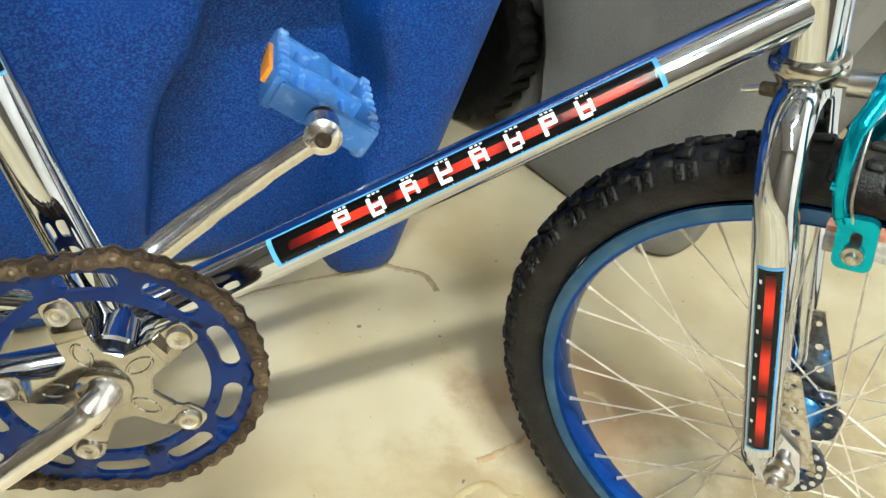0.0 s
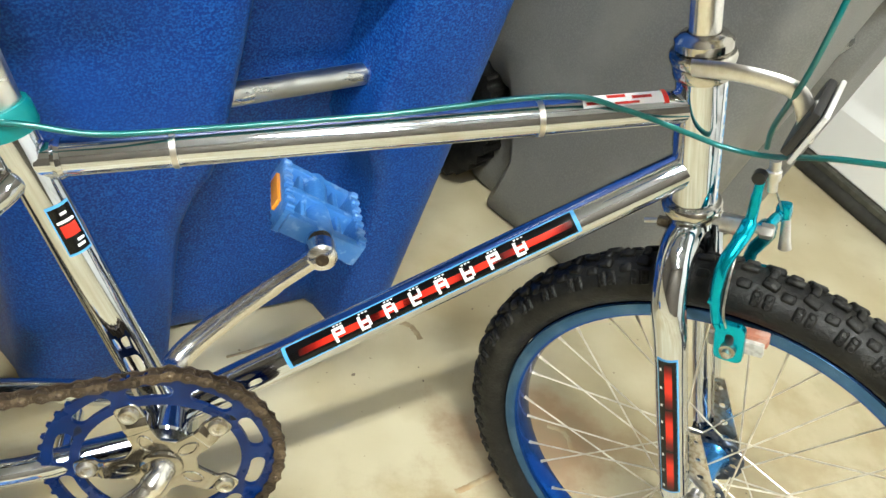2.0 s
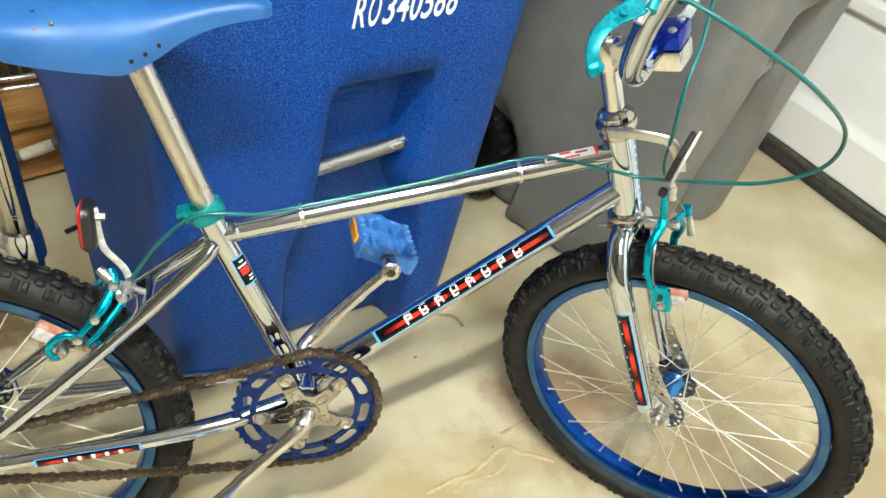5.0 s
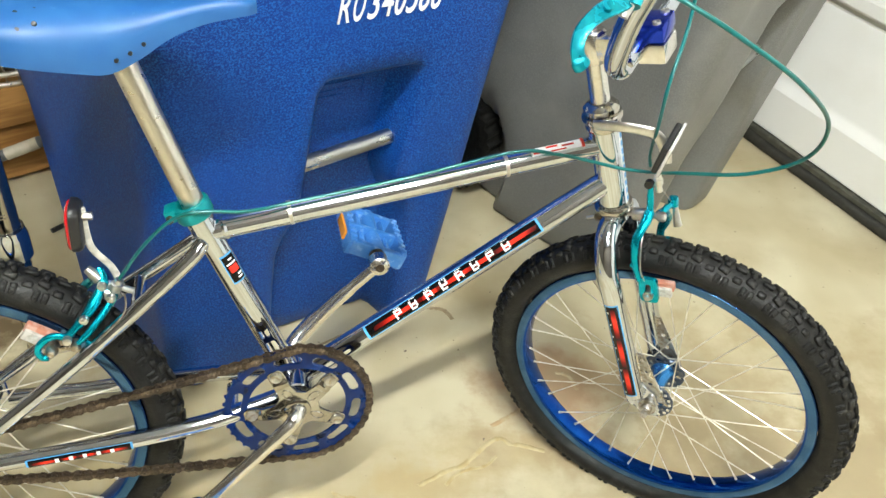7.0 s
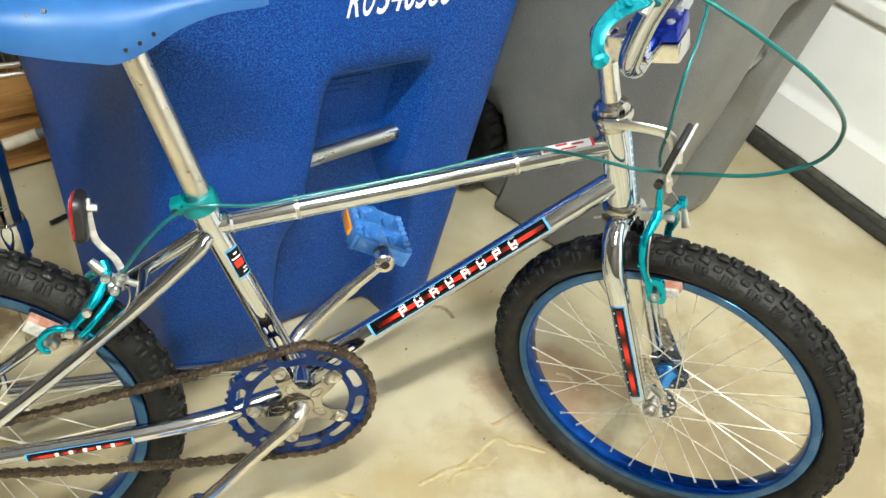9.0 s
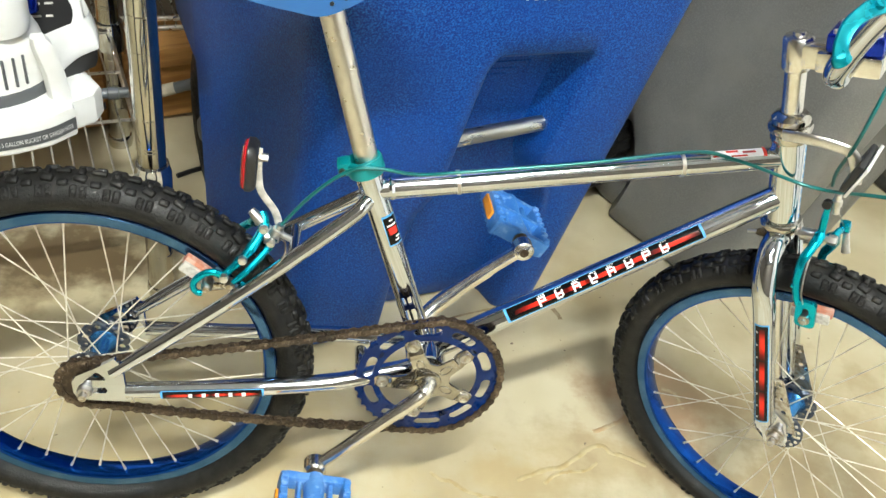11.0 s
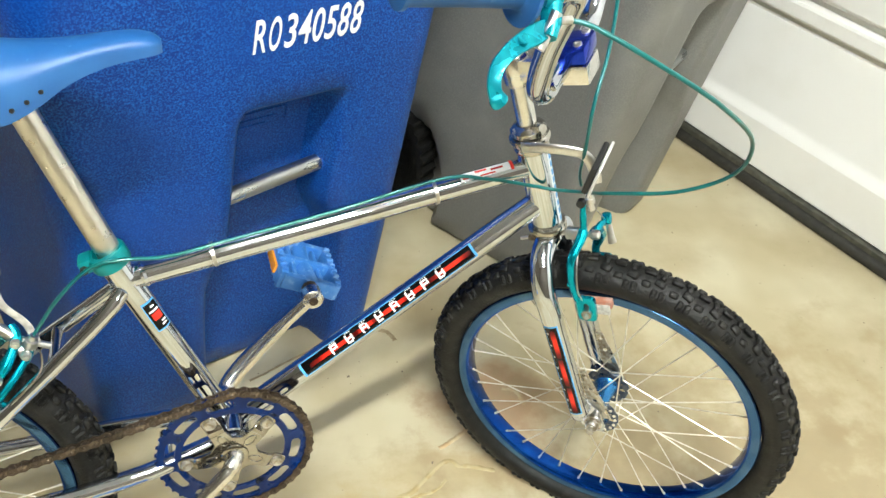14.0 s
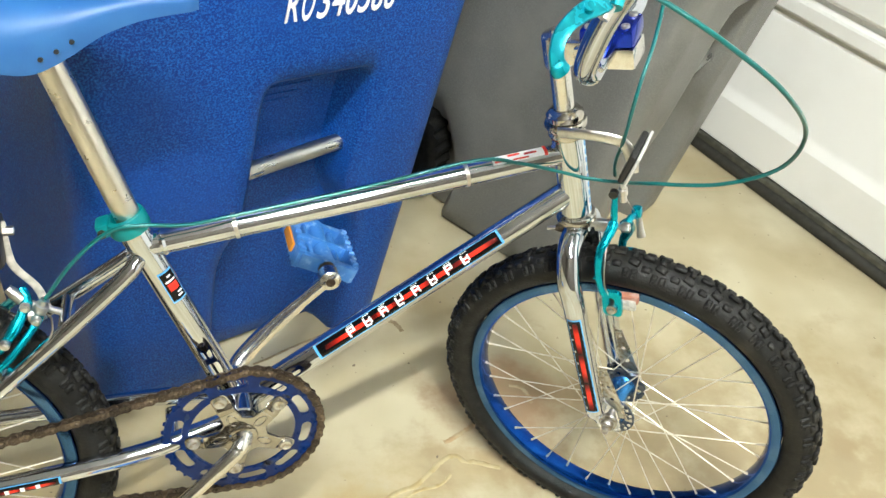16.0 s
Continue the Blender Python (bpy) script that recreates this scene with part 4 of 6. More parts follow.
NEAR_END, FAR_END = Vector((0.268, -0.092, -0.0725)), Vector((0.5095, 0.086, 0.1525))
crank = Shape()
crank.tube([(BB.x, -0.05, BB.z), (BB.x, 0.05, BB.z)], 0.012, 20)
d_near, d_far = Vector((NEAR_END.x - BB.x, 0, NEAR_END.z - BB.z)).normalized(), Vector((FAR_END.x - BB.x, 0, FAR_END.z - BB.z)).normalized()
crank.tube(spline([(BB.x, -0.048, BB.z), (BB.x, -0.058, BB.z), Vector((BB.x, -0.067, BB.z)) + d_near * 0.007, Vector((BB.x, -0.073, BB.z)) + d_near * 0.025, along(Vector((BB.x, -0.07, BB.z)), NEAR_END, 0.58), NEAR_END], 7), [0.0118] * 8 + [0.0108] * 8 + [0.0096] * 8 + [0.0086] * 6 + [0.008] * 6, 18, flat=0.9)
crank.lathe([(0.0, -0.011), (0.010, -0.011), (0.0135, -0.008), (0.0135, 0.008), (0.010, 0.011), (0.0, 0.011)], 24, "y", NEAR_END)
crank.tube(spline([(BB.x, 0.048, BB.z), (BB.x, 0.06, BB.z), Vector((BB.x, 0.072, BB.z)) + d_far * 0.015, Vector((BB.x, 0.08, BB.z)) + d_far * 0.045, along(Vector((BB.x, 0.084, BB.z)), FAR_END, 0.6), FAR_END], 7), [0.0125] * 8 + [0.0125] * 8 + [0.0122] * 8 + [0.0112] * 6 + [0.0098] * 6, 18, flat=0.9)
crank.lathe([(0.0, -0.012), (0.010, -0.011), (0.0135, -0.008), (0.0135, 0.008), (0.010, 0.011), (0.0, 0.011)], 24, "y", FAR_END)
crank_ob = part("crank", crank, CRANK, bike, "forged crank with two bent arms", UP)
for end, sgn in ((NEAR_END, -1), (FAR_END, -1)):
    part("pedal_hole", Shape().lathe([(0.0, -0.0), (0.0058, -0.0004), (0.0062, 0.002)], 16, "y", end + Vector((0, -0.0122, 0))), CHAIN, crank_ob, "brown rusty spindle end")


def pedal(end, outward, tilt, reflector):
    m = UP @ Matrix.Translation(end) @ pose(0, 0, 0, 0, tilt, 0) @ pose(0, 0, 0, 0, 0, 0 if outward > 0 else 180)
    # y outwards along the spindle; x fore and aft
    sh = Shape()
    y0, y1, w, h = 0.022, 0.118, 0.037, 0.0125
    for x in (-w, w):
        sh.box((0.010, y1 - y0, 2 * h), Matrix.Translation((x, (y0 + y1) / 2, 0)), 0.003)
        for k in range(7):
            sh.box((0.0085, 0.006, 0.006), Matrix.Translation((x, lerp(y0 + 0.008, y1 - 0.008, k / 6), h)), 0.0012, 1)
            sh.box((0.0085, 0.006, 0.006), Matrix.Translation((x, lerp(y0 + 0.008, y1 - 0.008, k / 6), -h)), 0.0012, 1)
    for y in (y0 + 0.003, (y0 + y1) / 2, y1 - 0.003):
        sh.box((2 * w, 0.011, 2 * h - 0.004), Matrix.Translation((0, y, 0)), 0.0025)
    sh.lathe([(0.012, y0 - 0.004), (0.0135, y0 + 0.004), (0.0105, (y0 + y1) / 2), (0.0115, y1 + 0.004), (0.0, y1 + 0.006)], 20, "y")
    for x in (-w / 2, w / 2):
        sh.box((0.006, y1 - y0 - 0.008, 0.012), Matrix.Translation((x, (y0 + y1) / 2, 0)), 0.0015, 1)
    ob = part("pedal", sh, PEDAL_BLUE, bike, "scuffed light blue plastic platform pedal", m)
    part("spindle", Shape().lathe([(0.0, 0.006), (0.007, 0.006), (0.0105, 0.011), (0.0105, 0.022), (0.0, 0.022)], 20, "y"), CHAIN, ob, "rusty knurled spindle collar")
    if reflector:
        for x in (-w - 0.006, w + 0.006):
            part("reflector", Shape().box((0.005, 0.05, 0.013), Matrix.Translation((x, (y0 + y1) / 2, 0)), 0.0018), AMBER_LENS, ob, "amber reflector")
    return ob


pedal(FAR_END, 1, 24, True)
pedal(NEAR_END, -1, 8, True)

# chain: the pitch is half an inch
R1, R2, PITCH = 0.0889, 0.0326, 0.0127
dist = (Vector((BB.x, BB.z)) - Vector((0, 0))).length
base = math.atan2(BB.z, BB.x)
alpha = math.acos((R1 - R2) / dist)


def on_circle(cx, cz, r, a):
    return Vector((cx + r * math.cos(a), 0, cz + r * math.sin(a)))


loop = []
for k in range(60):
    a = base + alpha - 2 * alpha * k / 59
    loop.append(on_circle(BB.x, BB.z, R1, a))
lo_a, lo_b = on_circle(BB.x, BB.z, R1, base - alpha), on_circle(0, 0, R2, base - alpha)
for k in range(1, 40):
    f = k / 40
    loop.append(lo_a.lerp(lo_b, f) + Vector((0, 0, -0.006 * math.sin(math.pi * f))))
for k in range(40):
    a = base - alpha - (2 * math.pi - 2 * alpha) * k / 39
    loop.append(on_circle(0, 0, R2, a))
up_a, up_b = on_circle(0, 0, R2, base + alpha), on_circle(BB.x, BB.z, R1, base + alpha)
for k in range(1, 40):
    f = k / 40
    loop.append(up_a.lerp(up_b, f) + Vector((0, 0, -0.004 * math.sin(math.pi * f))))
total = sum((loop[i] - loop[(i + 1) % len(loop)]).length for i in range(len(loop)))
count = int(total / PITCH / 2) * 2
step = total / count


def loop_at(dlen):
    dlen %= total
    for i in range(len(loop)):
        seg = (loop[(i + 1) % len(loop)] - loop[i]).length
        if dlen <= seg:
            return loop[i].lerp(loop[(i + 1) % len(loop)], dlen / seg if seg else 0)
        dlen -= seg
    return loop[0]


def link_mesh(width, thick):
    sh = Shape()
    for y in (-width, width):
        lobe_r, half_ = 0.0052, step / 2
        right_ = [(half_ + lobe_r * math.cos(radians(a)), lobe_r * math.sin(radians(a))) for a in (-125, -90, -45, 0, 45, 90, 125)]
        out = right_ + [(0.0, 0.0036)] + [(-x, -z) for x, z in right_] + [(0.0, -0.0036)]
        sh.plate(out, thick, Matrix.Translation((0, y, 0)))
    return sh


inner, outer_link = link_mesh(0.0026, 0.001), link_mesh(0.0037, 0.001)
for x in (-step / 2, step / 2):
    outer_link.lathe([(0.0, -0.0058), (0.0016, -0.0056), (0.0024, -0.0048), (0.0024, 0.0048), (0.0016, 0.0056), (0.0, 0.0058)], 8, "y", (x, 0, 0))
me_in, me_out = inner.mesh("link", CHAIN), outer_link.mesh("link", CHAIN)
rollers = Shape()
for k in range(count):
    rollers.lathe([(0.0, -0.0022), (0.0038, -0.0022), (0.0038, 0.0022), (0.0, 0.0022)], 10, "y", loop_at(k * step))
chain = part("chain", rollers, CHAIN, bike, "brown rusty roller chain", UP @ Matrix.Translation((0, RING_Y, 0)))
for k in range(count):
    p, q = loop_at(k * step), loop_at((k + 1) * step)
    d = q - p
    share("link", me_out if k % 2 else me_in, chain, pose(*((p + q) / 2), 0, -math.degrees(math.atan2(d.z, d.x)), 0))

# ---- wheels ----
tyre_shape = Shape()
prof = []
SECTION_R = 0.2297
for k in range(25):
    a = radians(-62 + 304 * k / 24)
    prof.append((SECTION_R + 0.0225 * math.sin(a) * (1.0 if math.sin(a) > 0 else 0.85), 0.0255 * math.cos(a)))
tyre_shape.lathe(prof, 96, "y")
KNOBS = 46
rng = random.Random(4)


def tread(deg, ang, out):
    """Where a knob stands on the tyre: ang from the crown to the sidewall."""
    a = radians(90 - abs(ang))
    r, y = 0.0225 * math.sin(a), 0.0255 * math.cos(a)
    return turn_y(deg) @ Matrix.Translation((SECTION_R, 0, 0)) @ pose(0, 0, 0, 0, 0, math.copysign(math.degrees(math.atan2(y, r)), ang)) @ Matrix.Translation((math.hypot(r, y) + out, 0, 0)) @ pose(0, 0, 0, 0, 90, 0)


for k in range(KNOBS):
    deg = 360 * k / KNOBS
    half_step = 180 / KNOBS
    wob = [rng.uniform(-0.4, 0.4) for _ in range(8)]
    drop = [rng.uniform(-0.0006, 0.0003) for _ in range(8)]
    # crown blocks
    tyre_shape.box((0.0145, 0.0066, 0.005), tread(deg + wob[0], 0, 0.0022 + drop[0]), 0.0014, 1)
    tyre_shape.box((0.0064, 0.0112, 0.005), tread(deg + half_step + wob[1], 0, 0.0019 + drop[1]), 0.0014, 1)
    for sg in (-1, 1):
        tyre_shape.box((0.0128, 0.0088, 0.0055), tread(deg + half_step + wob[2], sg * 22, 0.0012 + drop[2]) @ pose(0, 0, 0, 0, 0, sg * 14), 0.0012, 1)
        tyre_shape.box((0.0108, 0.0078, 0.005), tread(deg + wob[3], sg * 35, 0.0001 + drop[3]), 0.0015, 1)
        # a pair of ringed studs on the shoulder
        m = tread(deg + half_step + wob[4], sg * 56, 0.0001)
        for dx in (-0.0048, 0.0048):
            tyre_shape.box((0.0074, 0.0128, 0.003), m @ Matrix.Translation((dx, 0, 0)), 0.0012, 1)
            for dy in (-0.0036, 0.0036):
                tyre_shape.tube([(m @ Matrix.Translation((dx + 0.0022 * math.cos(t), dy + 0.0022 * math.sin(t), 0.0017))).translation for t in [2 * math.pi * i / 8 for i in range(9)]], 0.0006, 5, caps=False)
TYRE = tyre_shape.mesh("tyre", RUBBER, angle=50)
rim_shape = Shape().lathe([(0.2095, 0.0145), (0.2095, 0.0125), (0.2035, 0.0118), (0.2, 0.009), (0.1985, 0.0), (0.2, -0.009), (0.2035, -0.0118), (0.2095, -0.0125), (0.2095, -0.0145), (0.207, -0.0152), (0.1985, -0.0148),
                           (0.1955, -0.0135), (0.1935, -0.008), (0.193, 0.0), (0.1935, 0.008), (0.1955, 0.0135), (0.1985, 0.0148), (0.207, 0.0152)], 96, "y", closed=True)
RIM = rim_shape.mesh("rim", RIM_BLUE, angle=35)
TRACKS = [Shape().lathe([(0.2092, sd * 0.0148), (0.2085, sd * 0.0156), (0.2065, sd * 0.0158), (0.2, sd * 0.0155), (0.198, sd * 0.0149)], 96, "y").mesh("brake_track", TRACK_BLUE) for sd in (-1, 1)]


for me in [RIM] + TRACKS:
    for v in me.vertices:
        v.co.x *= 1.0115
        v.co.z *= 1.0115


def spoke_mesh(side, lead):
    sh = Shape()
    hole = 2 * math.pi * lead * 3.05 / 18
    a = Vector((0.0268 * math.cos(hole), side * 0.0285, 0.0268 * math.sin(hole)))
    b = Vector((0.1945, side * 0.003, 0.0))
    d = (b - a).normalized()
    sh.tube([a, a + d * 0.01, b], 0.0009, 6)
    sh.tube([b - d * 0.011, b - d * 0.004, b], [0.0012, 0.0015, 0.0018], 8)
    sh.lathe([(0.0, -0.002), (0.0022, -0.0012), (0.0022, 0.0012), (0.0, 0.002)], 8, "y", a + Vector((0, side * 0.0015, 0)))
    return sh.mesh("spoke", STEEL_BRIGHT)


STEEL_BRIGHT = material("pale_spoke_steel", (0.76, 0.72, 0.62), 0.36, 0.5, spots=(0.62, 0.57, 0.47), spot_scale=60, rough_var=0.08)
SPOKES = [spoke_mesh(sd, ld) for sd, ld in ((-1, -1), (1, 1), (-1, 1), (1, -1))]
FLANGE_DARK = material("dark_anodised_flange", (0.05, 0.07, 0.11), 0.35, 0.8, spots=(0.12, 0.13, 0.15), spot_scale=120)


def wheel(m, half, name, label, turn):
    """A 36-spoke wheel about its local y; half: from the middle to the dropout."""
    hub = Shape().lathe([(0.0165, -0.026), (0.0138, -0.02), (0.0122, -0.012), (0.0115, -0.005), (0.0115, 0.005), (0.0122, 0.012), (0.0138, 0.02), (0.0165, 0.026), (0.0185, 0.0285), (0.0165, 0.0325), (0.014, 0.0365), (0.0, 0.0365), (0.0, -0.0365), (0.014, -0.0365), (0.0165, -0.0325), (0.0185, -0.0285)], 32, "y", closed=True)
    ob = part(name, hub, HUB_BLUE, bike, label, m)
    for side in (-1, 1):
        fl = Shape()
        cells = 12
        for k in range(cells):
            a0, a1 = 2 * math.pi * k / cells, 2 * math.pi * (k + 1) / cells
            am = (a0 + a1) / 2
            out = [(r * math.cos(a), r * math.sin(a)) for r, a in ((0.012, a0), (0.0215, a0), (0.031, a0), (0.0312, am), (0.031, a1), (0.0215, a1), (0.012, a1), (0.012, am))]
            cr_, hr = 0.022, 0.0042 if k % 2 else 0.0025
            hole = [(cr_ * math.cos(am) + hr * math.cos(am + t), cr_ * math.sin(am) + hr * math.sin(am + t)) for t in [radians(x) for x in (-135, -90, -45, 0, 45, 90, 135, 180)]]
            fl.holed(out, hole, 0.003)
        part("flange", fl, FLANGE_DARK, ob, "dark drilled hub flange", Matrix.Translation((0, side * 0.0285, 0)), angle=30)
        nut = Shape().lathe([(0.0, side * (half + 0.02)), (0.0045, side * (half + 0.02)), (0.0048, side * (half + 0.012)), (0.0075, side * (half + 0.0115)), (0.0088, side * (half + 0.009)), (0.009, side * (half + 0.004)), (0.0125, side * (half + 0.0035)), (0.0125, side * half), (0.0048, side * half), (0.0048, side * 0.035)], 18, "y")
        part("axle_nut", nut, STEEL, ob, "zinc axle nut")
    share("tyre", TYRE, ob, Matrix(), "knobbly black rubber tyre")
    share("rim", RIM, ob, Matrix(), "blue anodised alloy rim")
    for track in TRACKS:
        share("brake_track", track, ob, Matrix(), "worn pale blue brake track")
    for k in range(36):
        share("spoke", SPOKES[k % 4], ob, turn_y(turn + 10 * k))
    return ob


WHEEL_TILT = -0.04
rear = wheel(UP, 0.0525, "rear_wheel", "rear wheel with blue hub and bright spokes", 3)
front = wheel(STEER_M @ Matrix.Translation(FRONT_HUB) @ pose(0, 0, 0, math.degrees(WHEEL_TILT), 0, 0), 0.0415, "front_wheel", "front wheel with blue hub and bright spokes", 7)
cog = Shape().lathe([(0.018, -0.004), (0.0265, -0.003), (0.0265, 0.003), (0.018, 0.004)], 32, "y", closed=True)
cog_out = []
for k in range(16):
    cog_out += [(r * math.cos(radians(22.5 * k + a)), r * math.sin(radians(22.5 * k + a))) for r, a in ((0.0288, -11.25), (0.0296, -7), (0.033, -3.5), (0.0345, -1.4), (0.0345, 1.4), (0.033, 3.5), (0.0296, 7))]
cog_in = [(0.0175 * math.cos(math.atan2(z, x)), 0.0175 * math.sin(math.atan2(z, x))) for x, z in cog_out]
cog = Shape().holed(cog_out, cog_in, 0.0028)
part("sprocket", cog, CHAIN, rear, "rusty rear sprocket", Matrix.Translation((0, RING_Y, 0)))

# ---- fork, headset, stem and handlebar, in the turned front ----
LEG_Y = 0.0485
fork_shape = Shape()
fork_shape.tube([(0, 0, -0.012), (0, 0, 0.005)], 0.0165, 28)
for side in (-1, 1):
    y0 = side * LEG_Y + FRONT_HUB.y
    fork_shape.tube(spline([(0.0, side * 0.004, -0.012), (0.0, side * 0.022, -0.013), (0.001, side * 0.04, -0.026), (0.003, y0 * 0.96, -0.055), (0.007, y0, -0.09), (0.0125, y0, -0.18), (0.0185, y0, -0.268)], 6), [0.0142] * 20 + [0.0138] * 6 + [0.0134] * 6 + [0.013] * 5, 22)
    fork_shape.tube([(0.0185, y0, -0.268), (0.0187, y0, -0.276), (0.0189, y0, -0.28)], [0.013, 0.0115, 0.006], 22)
    px = FRONT_HUB.x
    ym = FRONT_HUB.y + side * 0.0405
    fork_shape.plate([(px - 0.013, -0.312), (px + 0.011, -0.312), (px + 0.016, -0.299), (px + 0.012, -0.27), (px - 0.004, -0.255), (px - 0.022, -0.246), (px - 0.025, -0.28)], 0.004, Matrix.Translation((0, ym, 0)))
fork = part("fork", fork_shape, CHROME, bike, "polished chrome fork", STEER_M)
for side in (-1, 1):
    tab = Shape()
    yt = FRONT_HUB.y + side * 0.037
    def rim_x(z, sign):
        f = (z + 0.288) / 0.088
        return FRONT_HUB.x + lerp(0.011, -0.003, f) + sign * lerp(0.0135, 0.0045, f)

    for k in range(4):
        z0, z1 = -0.288 + 0.022 * k, -0.266 + 0.022 * k
        zc = (z0 + z1) / 2
        xc = (rim_x(zc, -1) + rim_x(zc, 1)) / 2
        hr = 0.0044 - 0.0006 * k
        cell = [(rim_x(z0, -1), z0), ((rim_x(z0, -1) + rim_x(z0, 1)) / 2, z0), (rim_x(z0, 1), z0), (rim_x(zc, 1), zc), (rim_x(z1, 1), z1), ((rim_x(z1, -1) + rim_x(z1, 1)) / 2, z1), (rim_x(z1, -1), z1), (rim_x(zc, -1), zc)]
        hole = [(xc + hr * math.cos(radians(t)), zc + hr * math.sin(radians(t))) for t in (-135, -90, -45, 0, 45, 90, 135, 180)]
        tab.holed(cell, hole, 0.0022, rim=False)
    edge = [(rim_x(-0.288, -1), -0.288), (rim_x(-0.288, 1), -0.288), (rim_x(-0.2, 1), -0.2), (rim_x(-0.2, -1), -0.2)]
    tab.loft([[(x, y, z) for x, z in edge] for y in (-0.0011, 0.0011)], caps=False)
    part("retainer", tab, STEEL_NUT, fork, "drilled axle retainer plate", Matrix.Translation((0, yt, 0)), angle=30)

H = (HEAD_T - HEAD_B).length
headset = Shape()
lower = Shape().lathe([(0.015, -0.006), (0.0175, -0.0052), (0.0192, -0.002), (0.0215, 0.0012), (0.0232, 0.0032), (0.0236, 0.006), (0.0234, 0.0092), (0.0222, 0.0112), (0.0195, 0.012), (0.0183, 0.0128)], 40, "z")
headset.lathe([(0.0185, H - 0.009), (0.0196, H - 0.0085), (0.0205, H - 0.006), (0.0205, H + 0.0005), (0.0196, H + 0.002), (0.0226, H + 0.0035), (0.0235, H + 0.006), (0.0235, H + 0.0095), (0.0223, H + 0.0115), (0.0187, H + 0.0125), (0.0205, H + 0.014), (0.0205, H + 0.0195), (0.0182, H + 0.0215), (0.0165, H + 0.0235), (0.0118, H + 0.025)], 40, "z")
part("upper_headset", headset, HEADSET, bike, "dull chromed upper headset", STEER_M)
part("lower_headset", lower, HEADSET, bike, "dull chromed lower headset", STEER_M)
stem = Shape()
stem.tube([(0, 0, H), (0, 0, 0.2)], 0.0112, 24)
stem.lathe([(0.0, 0.239), (0.006, 0.239), (0.0065, 0.236), (0.0135, 0.235), (0.0155, 0.232), (0.0155, 0.202), (0.0135, 0.198), (0.0112, 0.198)], 28, "z")
stem.box((0.062, 0.042, 0.022), Matrix.Translation((0.054, 0, 0.216)), 0.004)
stem.box((0.03, 0.026, 0.026), Matrix.Translation((0.018, 0, 0.217)), 0.004)
stem_ob = part("stem", stem, CRANK, bike, "silver alloy stem", STEER_M)
capb = Shape().box((0.054, 0.044, 0.019), Matrix.Translation((0.058, 0, 0.2375)), 0.005)
cap = part("clamp_cap", capb, STEM_BLUE, stem_ob, "bright blue anodised handlebar clamp")
for x in (0.04, 0.076):
    for y in (-0.014, 0.014):
        part("bolt", Shape().lathe([(0.0, 0.2478), (0.0022, 0.2478), (0.0024, 0.2494), (0.0042, 0.2494), (0.0046, 0.2468)], 14, "z", (x, y, 0)), ALLOY, cap)

bar = Shape()
BAR_NEAR = [(0.058, 0, 0.228), (0.058, -0.05, 0.228), (0.06, -0.08, 0.231), (0.065, -0.101, 0.251), (0.089, -0.122, 0.296), (0.117, -0.142, 0.337), (0.133, -0.155, 0.361), (0.134, -0.169, 0.371), (0.125, -0.182, 0.375), (0.108, -0.2, 0.385), (0.054, -0.266, 0.42)]
bar_path = spline([(x, -y, z) for x, y, z in BAR_NEAR[::-1]][:-1] + BAR_NEAR, 6)
bar.tube(bar_path, 0.0111, 20)
part("handlebar", bar, CHROME, bike, "bent chrome handlebar", STEER_M)
for side in (-1, 1):
    g0, g1 = Vector((0.11, side * 0.1965, 0.384)), Vector((0.052, side * 0.269, 0.422))
    d = (g1 - g0)
    grip = Shape()
    pts = [g0 + d * t for t in (0.0, 0.001, 0.03, 0.035, 0.06, 0.5, 0.94, 0.955, 0.99, 1.0)]
    grip.tube(pts, [0.02, 0.0285, 0.0285, 0.02, 0.0152, 0.0146, 0.0152, 0.0178, 0.0178, 0.014], 26)
    part("grip", grip, SEAT_BLUE, bike, "light blue flanged rubber grip", STEER_M)

